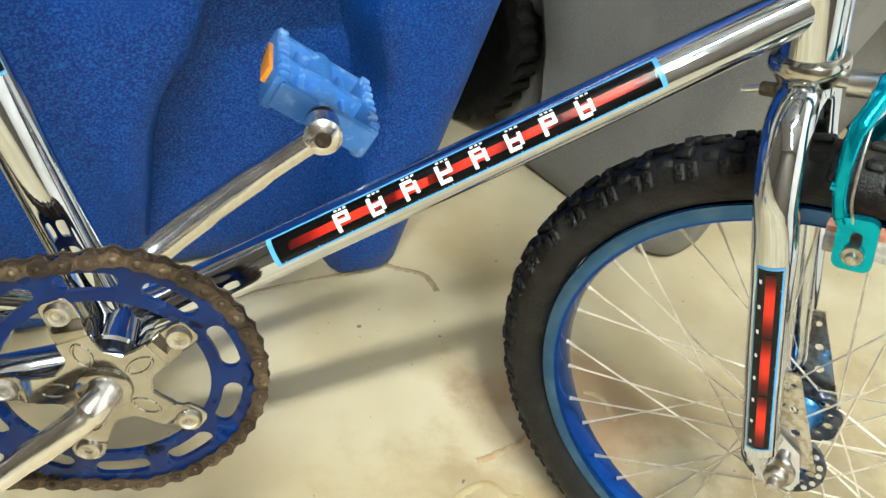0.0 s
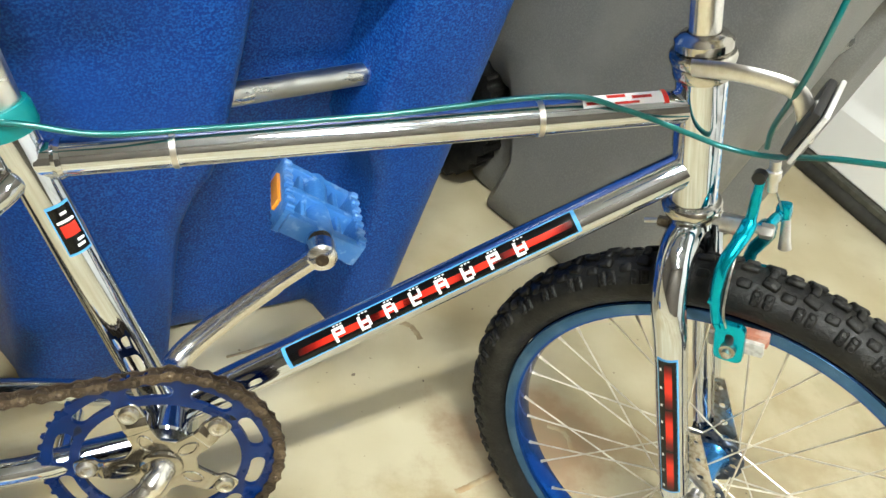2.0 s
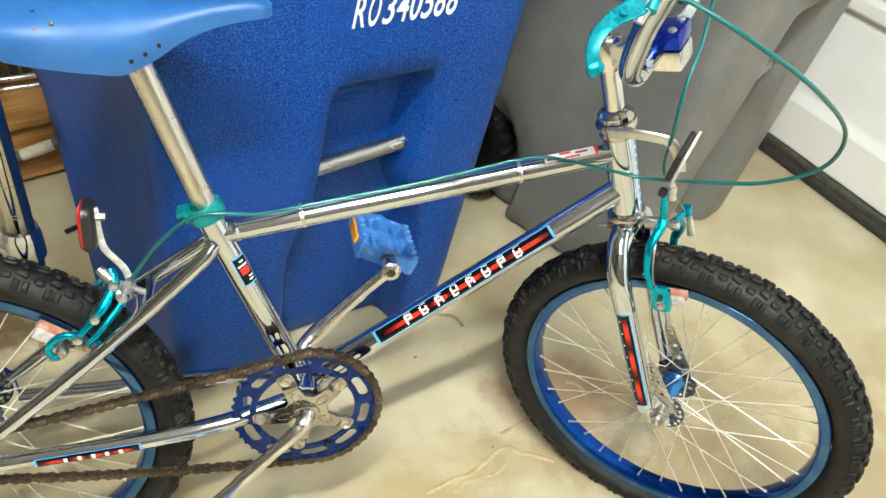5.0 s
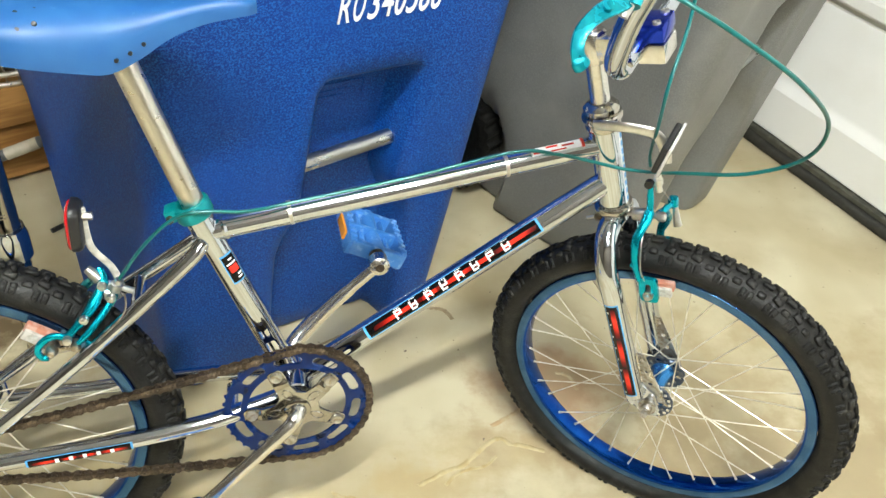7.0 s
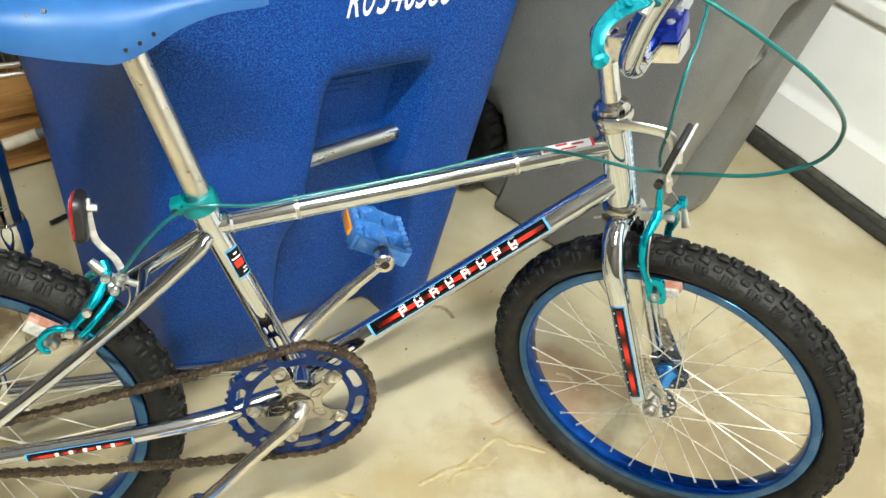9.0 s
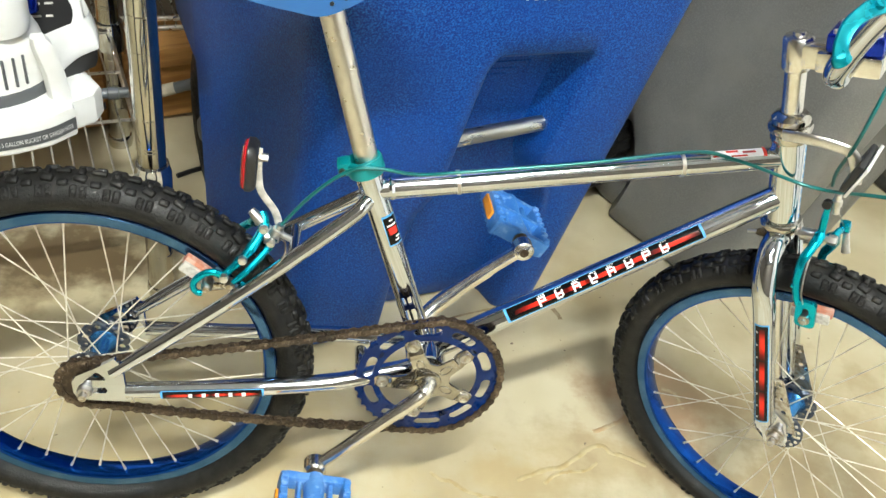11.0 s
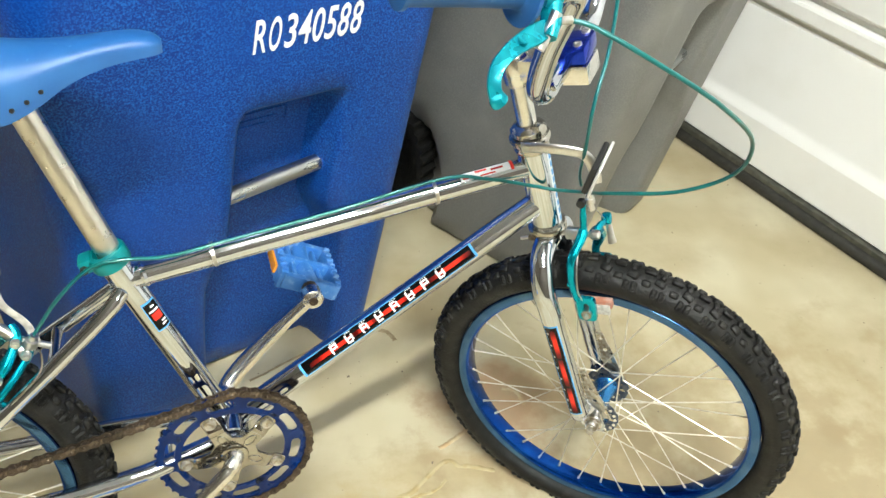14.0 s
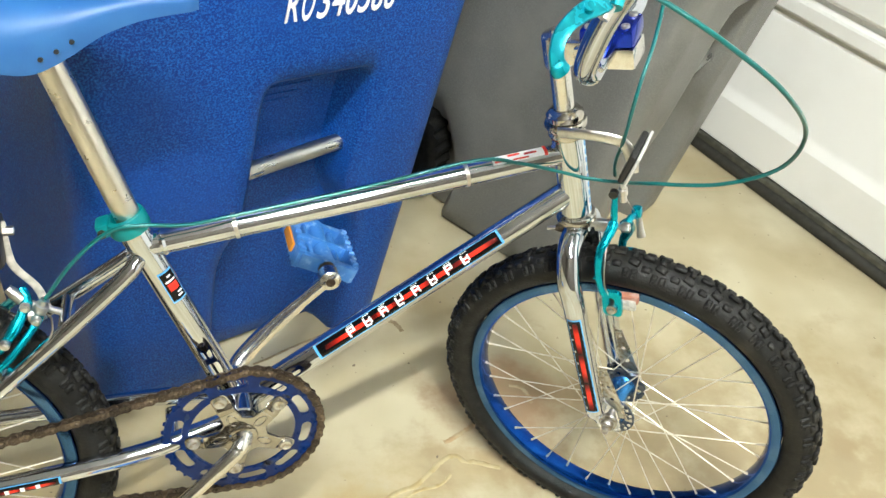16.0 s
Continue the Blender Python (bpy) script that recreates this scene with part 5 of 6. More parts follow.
# right and left brake levers
for side in (-1, 1):
    lm = STEER_M @ (Matrix() if side < 0 else Matrix.Diagonal((1, -1, 1, 1)))
    body = Shape()
    ca, cd = Vector((0.121, -0.185, 0.3755)), Vector((-0.62, -0.7, 0.2)).normalized()
    OFF = Vector((-0.018, -0.009, 0.004))
    body.tube([ca - cd * 0.008, ca + cd * 0.006], 0.0142, 20)
    body.tube(spline([ca, ca + Vector((0.004, -0.006, -0.012)), Vector((0.145, -0.192, 0.352)) + OFF, Vector((0.144, -0.2, 0.346)) + OFF], 6), [0.0105] * 7 + [0.0095] * 6 + [0.0085] * 6, 14, flat=0.7, up=(0.7, 0, 0.7))
    lever = part("brake_lever", body, LEVER_TEAL, bike, "teal anodised brake lever", lm)
    blade = Shape()
    bp = spline([(0.144, -0.194, 0.352), (0.134, -0.213, 0.354), (0.122, -0.232, 0.354), (0.112, -0.249, 0.35), (0.1065, -0.259, 0.342), (0.104, -0.263, 0.333), (0.1055, -0.261, 0.326)], 6)
    bp = [p + OFF * (1 - k / 30 if k < 30 else 0) for k, p in enumerate(bp)]
    wide = [table(((0, 0.0064), (4, 0.0082), (8, 0.0072), (14, 0.0058), (22, 0.0052), (28, 0.0054), (32, 0.0068), (34, 0.007), (35, 0.0058), (36, 0.003)), k) for k in range(len(bp))]
    v, rings = Vector((0.6, 0.2, -0.75)), []
    for k, p in enumerate(bp):
        t = (bp[min(k + 1, len(bp) - 1)] - bp[max(k - 1, 0)]).normalized()
        v = (v - v.dot(t) * t).normalized()
        w = t.cross(v)
        thick = 0.0031 if k < 30 else lerp(0.0031, min(wide[k], 0.0048), (k - 30) / 6)
        ring = []
        for j in range(20):
            c, s_ = math.cos(2 * math.pi * j / 20), math.sin(2 * math.pi * j / 20)
            waist = 1.0 if k > 29 else 0.55 + 0.45 * min(1.0, (abs(c) / 0.75) ** 4)
            ring.append(p + v * wide[k] * math.copysign(abs(c) ** 0.8, c) + w * thick * waist * math.copysign(abs(s_) ** 0.7, s_))
        rings.append(ring)
    blade.loft(rings)
    blade_ob = part("blade", blade, LEVER_TEAL, lever, "teal painted cast lever blade", angle=60)
    part("rivet", Shape().tube([bp[9] + Vector((-0.003, 0.002, -0.004)), bp[9] + Vector((0.003, -0.002, 0.004))], 0.0042, 14), LEVER_TEAL, blade_ob)
    part("pivot_bolt", Shape().tube([Vector((0.139, -0.207, 0.341)) + OFF, Vector((0.15, -0.188, 0.36)) + OFF], 0.0045, 14), ALLOY, lever)
    part("cable_ferrule", Shape().tube([Vector((0.148, -0.188, 0.353)) + OFF, Vector((0.156, -0.178, 0.349)) + OFF], 0.0032, 12), ALLOY, lever)

# ---- seat ----
post_shape = Shape()
SP_D = (CLUSTER - BB).normalized()
SP_TOP = Vector((0.2335, 0, 0.472))
post_shape.tube([ST_TOP - SP_D * 0.03, SP_TOP], 0.0127, 22)
part("seat_post", post_shape, CHROME_DULL, bike, "scratched chromed seat post", UP)
clamp_shape = Shape()
ctr = Vector((0.2885, 0, 0.2955))
cm = Matrix.Translation(ctr) @ SP_D.to_track_quat("Z", "Y").to_matrix().to_4x4()
clamp_shape.lathe([(0.0135, -0.009), (0.0195, -0.009), (0.0205, -0.006), (0.0205, 0.006), (0.0195, 0.009), (0.0135, 0.009)], 32, "z", closed=True)
clamp_shape.v = [tuple(cm @ Vector(p)) for p in clamp_shape.v]
clamp_shape.box((0.014, 0.022, 0.015), Matrix.Translation(ctr + Vector((-0.0215, 0, -0.004))) @ pose(0, 0, 0, 0, -20, 0), 0.003)
clamp_ob = part("seat_clamp", clamp_shape, CLAMP_TEAL, bike, "teal painted seat clamp", UP)
part("bolt", Shape().tube([ctr + Vector((-0.0235, -0.016, -0.005)), ctr + Vector((-0.0235, 0.016, -0.005))], 0.0042, 6), CHAIN, clamp_ob)

seat_shape = Shape()
rings = []
SEAT = [  # along, half width, top of the middle, height of the edge's top, depth of the skirt
    (0.095, 0.012, 0.507, 0.503, 0.008), (0.099, 0.034, 0.513, 0.506, 0.013), (0.112, 0.054, 0.519, 0.506, 0.018), (0.14, 0.066, 0.524, 0.502, 0.021), (0.175, 0.066, 0.526, 0.497, 0.022), (0.205, 0.058, 0.524, 0.491, 0.022),
    (0.23, 0.049, 0.522, 0.488, 0.023), (0.255, 0.039, 0.521, 0.495, 0.021), (0.285, 0.029, 0.522, 0.508, 0.016), (0.315, 0.0225, 0.526, 0.515, 0.012), (0.34, 0.0195, 0.528, 0.518, 0.01), (0.356, 0.016, 0.525, 0.518, 0.008), (0.364, 0.007, 0.52, 0.516, 0.006)]
fine_a, fine_b = spline([(x, w, zt) for x, w, zt, ze, sk in SEAT], 4), spline([(x, ze, sk) for x, w, zt, ze, sk in SEAT], 4)
for (x, w, zt), (_, ze, sk) in zip(fine_a, fine_b):
    ring = []
    for k in range(17):
        f = -1 + 2 * k / 16
        ring.append((x, w * math.sin(f * math.pi / 2), ze + (zt - ze) * math.cos(f * math.pi / 2) ** 0.8))
    ring += [(x, w * 1.0, ze - sk * 0.5), (x, w * 0.97, ze - sk), (x, w * 0.92, ze - sk), (x, w * 0.9, ze - sk * 0.4)]
    ring += [(x, 0.5 * w, ze - 0.004), (x, -0.5 * w, ze - 0.004)]
    ring += [(x, -w * 0.9, ze - sk * 0.4), (x, -w * 0.92, ze - sk), (x, -w * 0.97, ze - sk), (x, -w, ze - sk * 0.5)]
    rings.append(ring)
seat_shape.loft(rings)
saddle = part("saddle", seat_shape, SEAT_BLUE, bike, "glossy light blue plastic saddle with rivet holes", UP, angle=60)
HOLE = Shape().lathe([(0.0, 0.0009), (0.002, 0.0007), (0.0026, -0.003)], 14, "z").mesh("rivet_hole", BLACK)
for side in (-1, 1):
    for x, y, z, tilt in ((0.162, 0.044, 0.5195, 38), (0.176, 0.038, 0.5205, 32), (0.165, 0.0615, 0.5105, 58), (0.178, 0.0575, 0.5145, 55), (0.238, 0.0462, 0.4775, 88), (0.25, 0.0412, 0.4825, 88), (0.262, 0.0367, 0.4895, 88)):
        share("rivet_hole", HOLE, saddle, Matrix.Translation((x, side * y, z)) @ pose(0, 0, 0, -side * tilt, 0, 0), "dark rivet hole")
part("seat_clamp_head", Shape().box((0.04, 0.03, 0.03), Matrix.Translation((0.232, 0, 0.484)), 0.006), STEEL, bike, "", UP)

# ---- brakes ----
def slot_plate(sh, y):
    """The slotted foot of a brake arm."""
    def ring(cx, cz, w, h, r, n=4):
        pts = []
        for sx, sz, a0 in ((1, 1, 0), (-1, 1, 90), (-1, -1, 180), (1, -1, 270)):
            pts += [(cx + sx * (w - r) + r * math.cos(radians(a0 + 90 * k / n)), cz + sz * (h - r) + r * math.sin(radians(a0 + 90 * k / n))) for k in range(n + 1)]
        return pts

    sh.holed(ring(0.0035, -0.0825, 0.0115, 0.0185, 0.006), ring(0.0035, -0.0835, 0.0035, 0.0105, 0.0034), 0.0055, Matrix.Translation((0, y, 0)))
    sh.tube([(-0.008, y, -0.066), (-0.006, y, -0.07)], 0.0042, 12)


def caliper(m):
    """A side-pull caliper; x away from its mount, y across, z up."""
    mount = Shape().tube([(-0.04, 0, 0), (0.012, 0, 0)], 0.0035, 12)
    mount.tube([(-0.083, -0.003, -0.012), (-0.04, 0, -0.004)], 0.0021, 10)
    mount.lathe([(0.008, -0.022), (0.008, -0.006), (0.0095, -0.004), (0.0095, 0.0)], 18, "x")
    mount.lathe([(0.0, 0.0175), (0.005, 0.0175), (0.0062, 0.0155), (0.0062, 0.008)], 6, "x")
    ob = part("brake_caliper", mount, ALLOY, bike, "teal anodised side-pull brake caliper", m)
    near = Shape()
    near.tube(spline([(0.004, -0.001, 0.05), (0.002, -0.002, 0.03), (0.0, -0.005, 0.008), (-0.003, -0.02, -0.001), (-0.009, -0.034, -0.014), (-0.011, -0.0395, -0.034), (-0.0105, -0.0405, -0.052), (-0.008, -0.041, -0.066)], 6), [0.0036] * 6 + [0.0042] * 6 + [0.0062] * 6 + [0.0056] * 6 + [0.005] * 6 + [0.0046] * 6 + [0.0044] * 7, 14, flat=0.8)
    slot_plate(near, -0.041)
    a1 = part("arm", near, TEAL, ob, "teal curved brake arm")
    part("peg", Shape().tube([(-0.016, -0.041, -0.046), (-0.01, -0.041, -0.047)], 0.003, 10), TEAL, a1)
    far = Shape()
    far.tube(spline([(0.017, 0.032, -0.002), (0.014, 0.018, 0.001), (0.011, 0.004, 0.0), (0.009, 0.022, -0.01), (0.006, 0.036, -0.03), (-0.004, 0.0405, -0.05), (-0.007, 0.041, -0.066)], 6), [0.0042] * 6 + [0.0052] * 6 + [0.0075] * 6 + [0.0068] * 6 + [0.006] * 6 + [0.0052] * 7, 14, flat=0.75)
    slot_plate(far, 0.041)
    far.box((0.012, 0.012, 0.015), Matrix.Translation((0.017, 0.033, -0.001)), 0.004)
    a2 = part("arm", far, TEAL, ob, "teal curved brake arm")
    part("anchor_bolt", Shape().tube([(0.02, 0.03, -0.006), (0.022, 0.026, -0.022), (0.023, 0.025, -0.03)], [0.0035, 0.0045, 0.0055], 10), ALLOY, a2, "silver cable anchor bolt")
    for sgn, a in ((-1, a1), (1, a2)):
        part("pad_holder", Shape().box((0.044, 0.006, 0.013), Matrix.Translation((0.006, sgn * 0.03, -0.0925)), 0.002), PAD_GREY, a, "pale grey pad holder")
        part("brake_pad", Shape().box((0.046, 0.01, 0.011), Matrix.Translation((0.007, sgn * 0.0235, -0.087)), 0.002), PAD_RUBBER, a, "salmon rubber brake pad")
        part("pad_nut", Shape().lathe([(0.0, sgn * 0.053), (0.0035, sgn * 0.052), (0.004, sgn * 0.048), (0.0064, sgn * 0.0475), (0.0066, sgn * 0.0425), (0.0066, sgn * 0.03)], 12, "y", (0.0036, 0, -0.0885)), STEEL, a)
    part("spring", Shape().tube(spline([(-0.002, -0.012, 0.004), (-0.003, -0.034, -0.02), (-0.003, -0.045, -0.05), (0.0, -0.043, -0.068)]), 0.001, 6), STEEL, ob)
    part("cable_stop", Shape().tube([(0.003, -0.008, 0.049), (0.003, -0.001, 0.049)], 0.0052, 12), BLACK, ob, "black end cap")
    part("adjuster", Shape().lathe([(0.0, 0.06), (0.0042, 0.06), (0.0042, 0.052), (0.0056, 0.051), (0.0056, 0.044), (0.004, 0.043), (0.004, 0.034), (0.0, 0.034)], 14, "z", (0.011, 0.004, 0)), ALLOY, ob, "silver cable adjuster")
    part("mount_nut", Shape().lathe([(0.0021, -0.072), (0.0042, -0.0715), (0.0047, -0.069), (0.0047, -0.0625), (0.006, -0.062), (0.006, -0.06), (0.0021, -0.0595)], 6, "x", (0, -0.003, -0.0095)), NUT_BROWN, ob, "brown mounting nut")
    return ob


caliper(STEER_M @ Matrix.Translation((0.046, 0, -0.004)))

rear_brake = part("brake_caliper", Shape().tube([(0.222, 0, 0.19), (0.178, 0, 0.212)], 0.0038, 12).lathe([(0.0, -0.008), (0.008, -0.008), (0.0085, 0.0), (0.006, 0.008), (0.0, 0.008)], 16, "x", (0.196, -0.006, 0.197)), ALLOY, bike, "teal anodised side-pull brake caliper", UP)
bar_a = Shape().tube(spline([(0.183, 0.004, 0.222), (0.187, -0.006, 0.211), (0.174, -0.026, 0.19), (0.155, -0.038, 0.171), (0.147, -0.041, 0.165)], 6), [0.0058] * 6 + [0.0068, 0.0058, 0.0052, 0.0054, 0.0062, 0.0066, 0.006, 0.0052] + [0.005, 0.0058, 0.0052] + [0.0044] * 8, 14, flat=0.95)
bar_a.tube(spline([(0.148, -0.041, 0.165), (0.139, -0.0415, 0.1685), (0.129, -0.0415, 0.166), (0.12, -0.0415, 0.157), (0.117, -0.0415, 0.148), (0.1205, -0.0415, 0.1405), (0.1265, -0.0415, 0.1395)], 5), [0.0043] * 16 + [0.0038] * 15, 12, flat=0.8)
arm_a = part("arm", bar_a, TEAL, rear_brake, "teal curved brake arm")
bar_b = Shape().tube(spline([(0.2, -0.008, 0.2), (0.192, -0.022, 0.19), (0.173, -0.037, 0.17), (0.159, -0.042, 0.157), (0.154, -0.042, 0.152)], 6), [0.0052] * 6 + [0.0044] * 10 + [0.0038] * 9, 12, flat=0.8)
arm_b = part("arm", bar_b, TEAL, rear_brake, "teal straight brake arm")
part("peg", Shape().tube([(0.168, -0.042, 0.158), (0.174, -0.045, 0.156)], 0.003, 8), TEAL, arm_b)
bar_c = Shape().tube(spline([(0.181, 0.01, 0.21), (0.172, 0.024, 0.196), (0.155, 0.038, 0.174), (0.135, 0.041, 0.154)], 6), [0.007] * 6 + [0.0055] * 13, 12, flat=0.8)
arm_c = part("arm", bar_c, TEAL, rear_brake, "teal curved brake arm")
TAN = pose(0, 0, 0, 0, 36, 0)
for y_, arm_ in ((-1, arm_a), (1, arm_c)):
    part("pad_holder", Shape().box((0.036, 0.006, 0.013), Matrix.Translation((0.118, y_ * 0.031, 0.1575)) @ TAN, 0.002), PAD_GREY, arm_, "pale grey pad holder")
    part("brake_pad", Shape().box((0.037, 0.01, 0.011), Matrix.Translation((0.121, y_ * 0.0245, 0.1625)) @ TAN, 0.002), PAD_RUBBER, arm_, "salmon rubber brake pad")
part("pad_nut", Shape().lathe([(0.0, -0.052), (0.004, -0.051), (0.0065, -0.046), (0.0065, -0.034)], 12, "y", (0.132, 0, 0.151)), STEEL, arm_a)
part("clevis", Shape().box((0.034, 0.004, 0.008), Matrix.Translation((0.144, -0.0405, 0.15)) @ pose(0, 0, 0, 0, -8, 0), 0.0015), STEEL, arm_a, "dull steel link")
part("pad_bolt", Shape().lathe([(0.0, -0.05), (0.004, -0.049), (0.005, -0.044), (0.005, -0.036)], 10, "y", (0.156, 0, 0.155)), STEEL, arm_b)
part("anchor_bolt", Shape().tube([(0.172, 0.0, 0.226), (0.178, -0.002, 0.22), (0.186, -0.004, 0.212)], [0.0045, 0.0062, 0.0062], 10), ALLOY, rear_brake, "silver cable anchor bolt")
part("adjuster", Shape().lathe([(0.0, 0.012), (0.0045, 0.012), (0.0045, 0.006), (0.0068, 0.005), (0.0068, -0.004), (0.0045, -0.005), (0.0045, -0.012), (0.0, -0.012)], 14, "z", (0, 0, 0)), ALLOY, rear_brake, "silver cable adjuster", pose(0.2, -0.01, 0.206, 0, 28, 0))
part("spring", Shape().tube(spline([(0.205, -0.012, 0.2), (0.212, -0.03, 0.205), (0.208, -0.042, 0.19), (0.176, -0.048, 0.158), (0.17, -0.046, 0.15)]), 0.0011, 6), STEEL, rear_brake)
for x, y, z in ((0.187, -0.013, 0.211), (0.168, -0.036, 0.184), (0.15, -0.047, 0.166), (0.196, -0.02, 0.199)):
    part("bolt", Shape().lathe([(0.0, -0.0055), (0.0026, -0.0055), (0.003, -0.004), (0.0046, -0.0036), (0.005, -0.001), (0.005, 0.002)], 12, "y", (x, y, z)), ALLOY, rear_brake)

# ---- cables ----
def cable(name, pts, r, m, label, mat=None):
    return part(name, Shape().tube(spline(pts, 10), r, 10), mat or TEAL_CABLE, bike, label, m)


def to_bike(p):
    return (UP.inverted() @ STEER_M) @ Vector(p)


cable("brake_cable", [to_bike((0.137, -0.188, 0.3535)), to_bike((0.154, -0.183, 0.344)), to_bike((0.195, -0.174, 0.309)), to_bike((0.234, -0.14, 0.252)), to_bike((0.246, -0.075, 0.178)), to_bike((0.224, -0.045, 0.122)), to_bike((0.17, -0.048, 0.1)), to_bike((0.1, -0.05, 0.095)),
                      (0.79, -0.05, 0.348), (0.768, -0.029, 0.342), (0.742, -0.022, 0.346), (0.69, -0.0145, 0.3555), (0.64, -0.0085, 0.357), (0.524, -0.0085, 0.3295), (0.40, -0.0085, 0.3045), (0.345, -0.018, 0.3), (0.3, -0.022, 0.304), (0.27, -0.02, 0.296), (0.236, -0.016, 0.262), (0.206, -0.011, 0.218)], 0.0021, UP, "teal rear brake cable")
cable("brake_cable", [(0.09, 0.12, 0.3), (0.098, 0.06, 0.26), (0.098, 0.01, 0.226), (0.09, -0.03, 0.19), (0.075, -0.03, 0.14), (0.055, -0.008, 0.09), (0.05, 0.002, 0.066)], 0.0021, STEER_M, "teal front brake cable")
part("cable_wire", Shape().tube([(0.057, 0.004, 0.04), (0.063, 0.03, -0.006)], 0.0008, 6), STEEL, bike, "bare brake wire", STEER_M)
for t in (0.19, 0.735):
    p = along(TT_A, TT_B, t)
    d = (TT_B - TT_A).normalized()
    part("cable_clip", Shape().tube([p - d * 0.002, p + d * 0.002], TT_R + 0.0008, 24), CHROME_DULL, frame_ob, "thin metal cable clip")

# ---- reflectors ----
RR_M = Matrix.Translation((0.171, 0.0, 0.282)) @ pose(0, 0, 0, 0, 2, 0)


def reflector_ring(x, grow):
    """A rounded upright outline, half 0.02 wide and 0.026 high."""
    pts = []
    for k in range(28):
        c, s_ = math.cos(2 * math.pi * k / 28), math.sin(2 * math.pi * k / 28)
        pts.append(RR_M @ Vector((x, (0.02 + grow) * math.copysign(abs(c) ** 0.6, c), (0.027 + grow) * math.copysign(abs(s_) ** 0.6, s_))))
    return pts


rr = part("rear_reflector", Shape().loft([reflector_ring(0.006, -0.006), reflector_ring(0.005, -0.002), reflector_ring(0.001, 0.0008), reflector_ring(-0.005, 0.001), reflector_ring(-0.006, -0.001)]), BLACK, bike, "red rear reflector in a black shell", UP)
part("lens", Shape().loft([reflector_ring(-0.0045, -0.0004), reflector_ring(-0.0075, -0.0008), reflector_ring(-0.0095, -0.003), reflector_ring(-0.011, -0.01)]), RED_LENS, rr, "red lens")
part("bracket", Shape().tube(spline([(0.177, 0, 0.302), (0.178, 0, 0.27), (0.182, 0, 0.25), (0.198, 0, 0.226), (0.205, 0, 0.2)]), 0.0042, 10, flat=0.5), PAD_GREY, rr, "bent aluminium bracket")
part("nut", Shape().lathe([(0.0, 0.012), (0.0045, 0.011), (0.005, 0.0)], 6, "x", (0.176, 0, 0.292)), STEEL, rr)
RH = Vector((-0.45, 0.0, -0.89)).normalized()
RT = Vector((0, 1, 0)).cross(RH).normalized()
RM = Matrix(((RT.x, 0, RH.x, 0.078), (RT.y, 1, RH.y, -0.02), (RT.z, 0, RH.z, 0.106), (0, 0, 0, 1)))
if RT.x < 0:
    RM = RM @ Matrix.Diagonal((-1, 1, 1, 1))
fr = part("front_reflector", Shape().box((0.007, 0.054, 0.037), RM, 0.003), BLACK, bike, "clear front reflector in a black shell", STEER_M)
part("lens", Shape().box((0.004, 0.058, 0.041), RM @ Matrix.Translation((0.0058, 0, 0)), 0.0018), CLEAR_LENS, fr, "clear ribbed lens")
part("bracket", Shape().tube(spline([(0.0, -0.024, H + 0.008), (0.03, -0.028, H + 0.01), (0.055, -0.026, H + 0.006), (0.07, -0.022, H - 0.002), (0.077, -0.022, H - 0.02), (0.077, -0.022, H - 0.036)]), 0.0064, 12, flat=0.4), ALLOY, fr, "aluminium bracket")

# ---- decals ----
TICK = 28
def layered(a, b, r, t0, t1, half, ref, border, long_border):
    ob = part("decal", tube_decal(a, b, r, t0, t1, -half, half, 0.0003, ref), DECAL_CYAN, frame_ob, "black and red decal edged in light blue")
    part("panel", tube_decal(a, b, r, t0 + long_border, t1 - long_border, -half + border, half - border, 0.0006, ref), DECAL_BLACK, ob)
    return ob


DT_REF = (-0.32, -0.835, 0.446)
dec = layered(DT_A, DT_B, DT_R, 0.249, 0.796, 37, DT_REF, 5, 0.007)
for t0, t1 in ((0.275, 0.43), (0.41, 0.5), (0.475, 0.6), (0.585, 0.66), (0.645, 0.785)):
    part("stripe", tube_decal(DT_A, DT_B, DT_R, t0, t1, -9, 10, 0.001, DT_REF), FADE_ALONG, dec, "red fading stripe")
for k in range(8):
    t = 0.3435 + 0.0482 * k
    for dt, w, lo, hi in ((0.0, 0.0055, -20, 22), (0.0055, 0.011, 13, 22) if k % 2 else (0.0055, 0.011, -20, -12), (0.0165, 0.005, -13, 15) if k % 3 else (0.0165, 0.005, -20, 4), (0.0055, 0.011, -5, 4)):
        part("bar", tube_decal(DT_A, DT_B, DT_R, t + dt, t + dt + w, lo, hi, 0.0013, DT_REF), DECAL_WHITE, dec)
    for f in (0.0, 0.0065, 0.013):
        part("bar", tube_decal(DT_A, DT_B, DT_R, t + 0.004 + f, t + 0.008 + f, -28, -23.5, 0.0013, DT_REF), DECAL_WHITE, dec)
ticks = Shape()
for k in range(88):
    one = tube_decal(DT_A, DT_B, DT_R, 0.262 + 0.006 * k, 0.2638 + 0.006 * k, 28 if k % 8 == 0 else 30, 32, 0.0011, DT_REF)
    ticks.add(one.v, one.f)
part("tick_row", ticks, DECAL_CYAN, dec, "fine light blue scale ticks")
cs_a, cs_b = Vector((0.2, -0.05, 0.014)), Vector((0.045, -0.056, 0.002))
dec = layered(cs_b, cs_a, 0.0108, 0.25, 1.0, 34, (0, -1, -0.1), 3, 0.015)
for t0, t1 in ((0.28, 0.5), (0.48, 0.62), (0.6, 0.76), (0.74, 0.97)):
    part("stripe", tube_decal(cs_b, cs_a, 0.0108, t0, t1, -12, 8, 0.001, (0, -1, -0.1)), FADE_ALONG, dec, "red fading stripe")
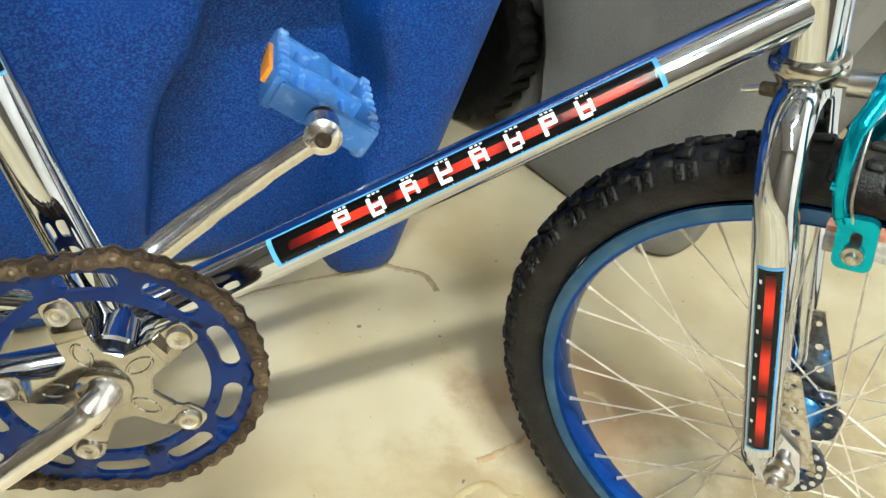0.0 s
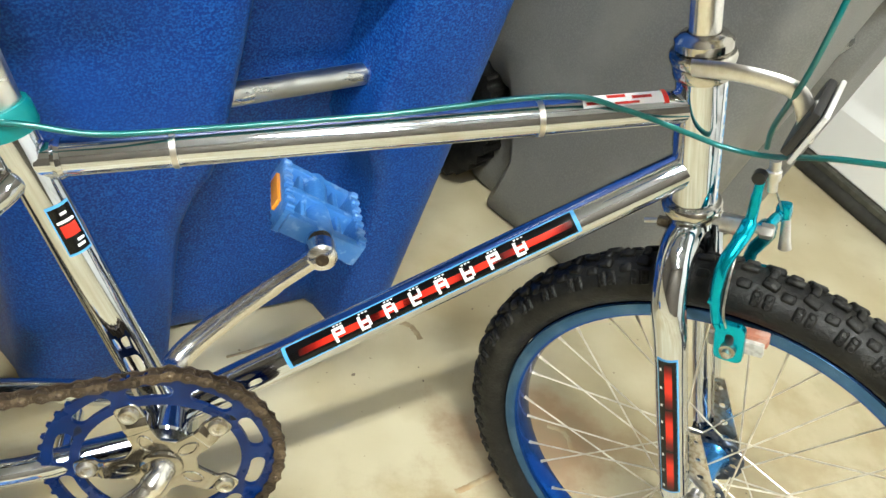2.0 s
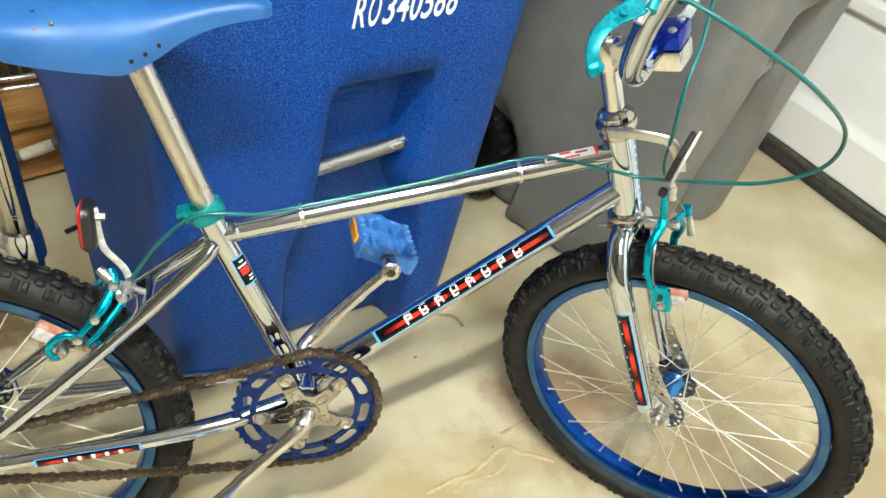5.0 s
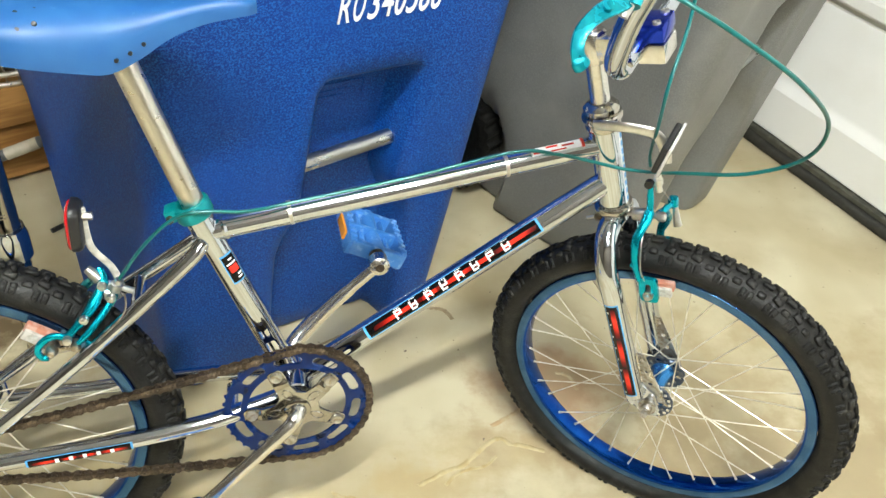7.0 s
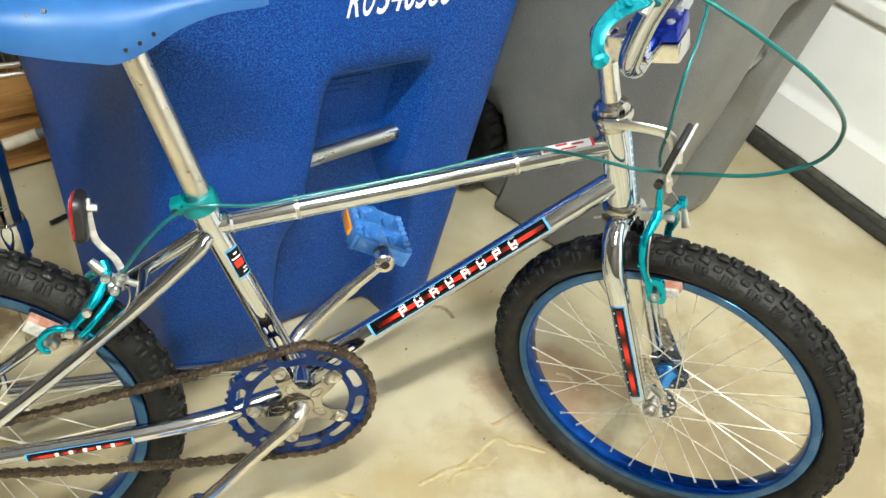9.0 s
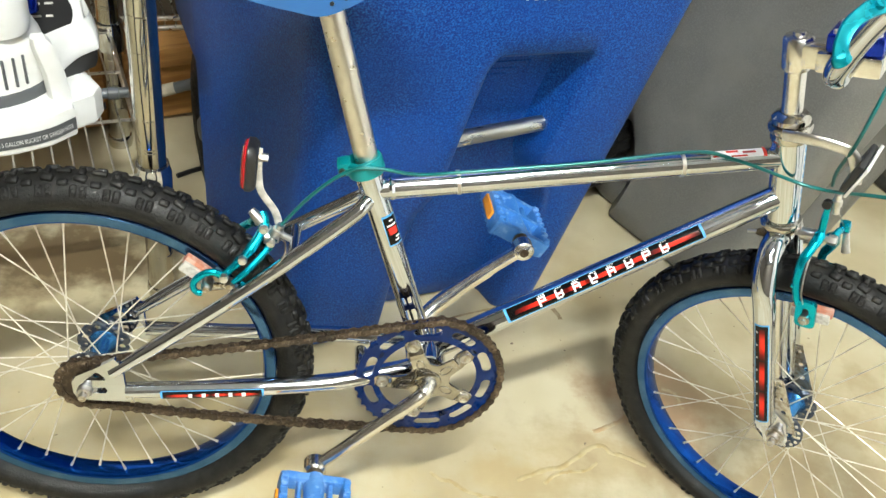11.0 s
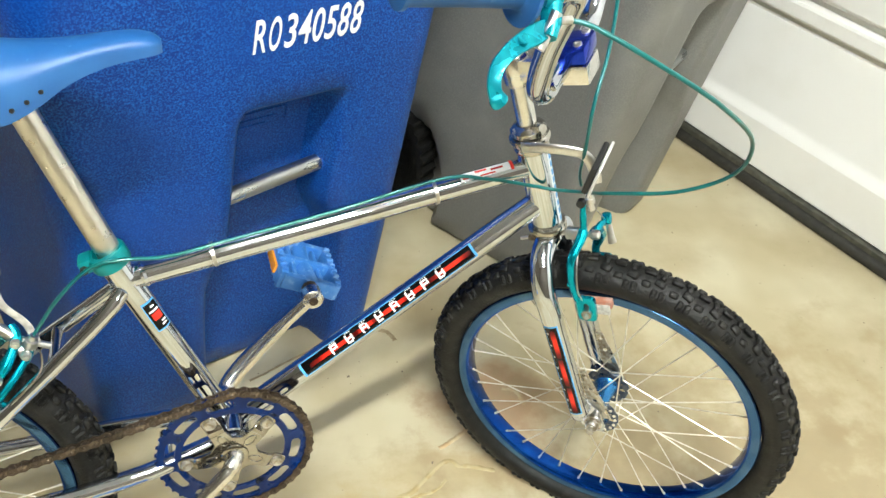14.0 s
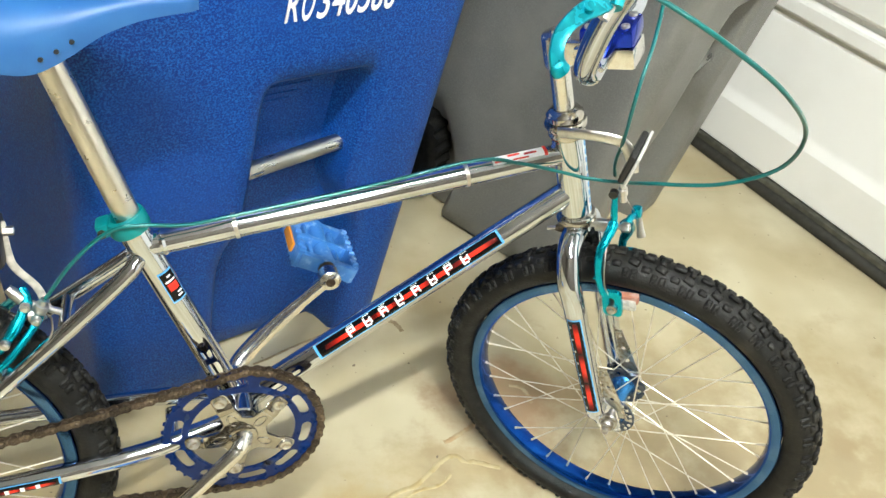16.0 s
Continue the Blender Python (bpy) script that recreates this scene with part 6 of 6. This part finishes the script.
for k in range(5):
    part("bar", tube_decal(cs_b, cs_a, 0.0108, 0.45 + 0.097 * k, 0.478 + 0.097 * k, -16, 16, 0.0012, (0, -1, -0.1)), DECAL_WHITE, dec)
ST_REF = (0.75, -1, 0)
dec = layered(BB, CLUSTER, 0.0145, 0.735, 0.9, 34, ST_REF, 4, 0.008)
part("patch", tube_decal(BB, CLUSTER, 0.0145, 0.796, 0.835, -20, 22, 0.0009, ST_REF), DECAL_RED, dec)
for t, lo, hi in ((0.757, -2, 20), (0.774, 4, 24), (0.842, -22, 22), (0.866, -6, 12)):
    part("bar", tube_decal(BB, CLUSTER, 0.0145, t, t + 0.009, lo, hi, 0.0009, ST_REF), DECAL_WHITE, dec)
f_a, f_b = Vector((0.007, FRONT_HUB.y - LEG_Y, -0.09)), Vector((0.0185, FRONT_HUB.y - LEG_Y, -0.268))
F_REF, FORK_R = (0.11, -1, 0), 0.01375
dec = part("decal", tube_decal(f_a, f_b, FORK_R, 0.05, 0.95, -37, 37, 0.0003, F_REF), DECAL_CYAN, fork, "black and red fork decal edged in light blue")
part("panel", tube_decal(f_a, f_b, FORK_R, 0.06, 0.94, -31, 31, 0.0006, F_REF), DECAL_BLACK, dec)
for k in range(3):
    part("stripe", tube_decal(f_a, f_b, FORK_R, 0.075 + 0.285 * k, 0.365 + 0.285 * k, -15, 9, 0.001, F_REF), FADE_DOWN, dec, "red fading stripe")
for k in range(8):
    part("bar", tube_decal(f_a, f_b, FORK_R, 0.105 + 0.113 * k, 0.122 + 0.113 * k, TICK - 10, TICK - 3, 0.0009, F_REF), DECAL_WHITE, dec)
ticks = Shape()
for k in range(60):
    one = tube_decal(f_a, f_b, FORK_R, 0.07 + 0.0145 * k, 0.0735 + 0.0145 * k, -31, -28.5 if k % 5 else -26.5, 0.0011, F_REF)
    ticks.add(one.v, one.f)
part("tick_row", ticks, DECAL_CYAN, dec, "fine light blue scale ticks")
stick = part("decal", tube_decal(TT_B, TT_A, TT_R, 0.065, 0.2, -20, 30, 0.0004, (0, -0.5, 1)), DECAL_WHITE, frame_ob, "white sticker with red shapes")
for t0, t1, lo, hi in ((0.062, 0.07, -24, 34), (0.088, 0.12, 0, 12), (0.13, 0.16, 8, 22), (0.17, 0.195, -12, -2), (0.11, 0.15, -16, -8)):
    part("patch", tube_decal(TT_B, TT_A, TT_R, t0, t1, lo, hi, 0.0008, (0, -0.5, 1)), DECAL_RED, stick)
badge = part("decal", tube_decal(HEAD_B, HEAD_T, 0.018, 0.08, 0.92, -30, 30, 0.0004, (1, -0.45, 0)), DECAL_WHITE, frame_ob, "white and light blue head badge")
for k in range(9):
    part("bar", tube_decal(HEAD_B, HEAD_T, 0.018, 0.12 + 0.088 * k, 0.18 + 0.088 * k, -22, 22 if k % 2 else 8, 0.0008, (1, -0.45, 0)), DECAL_CYAN, badge)
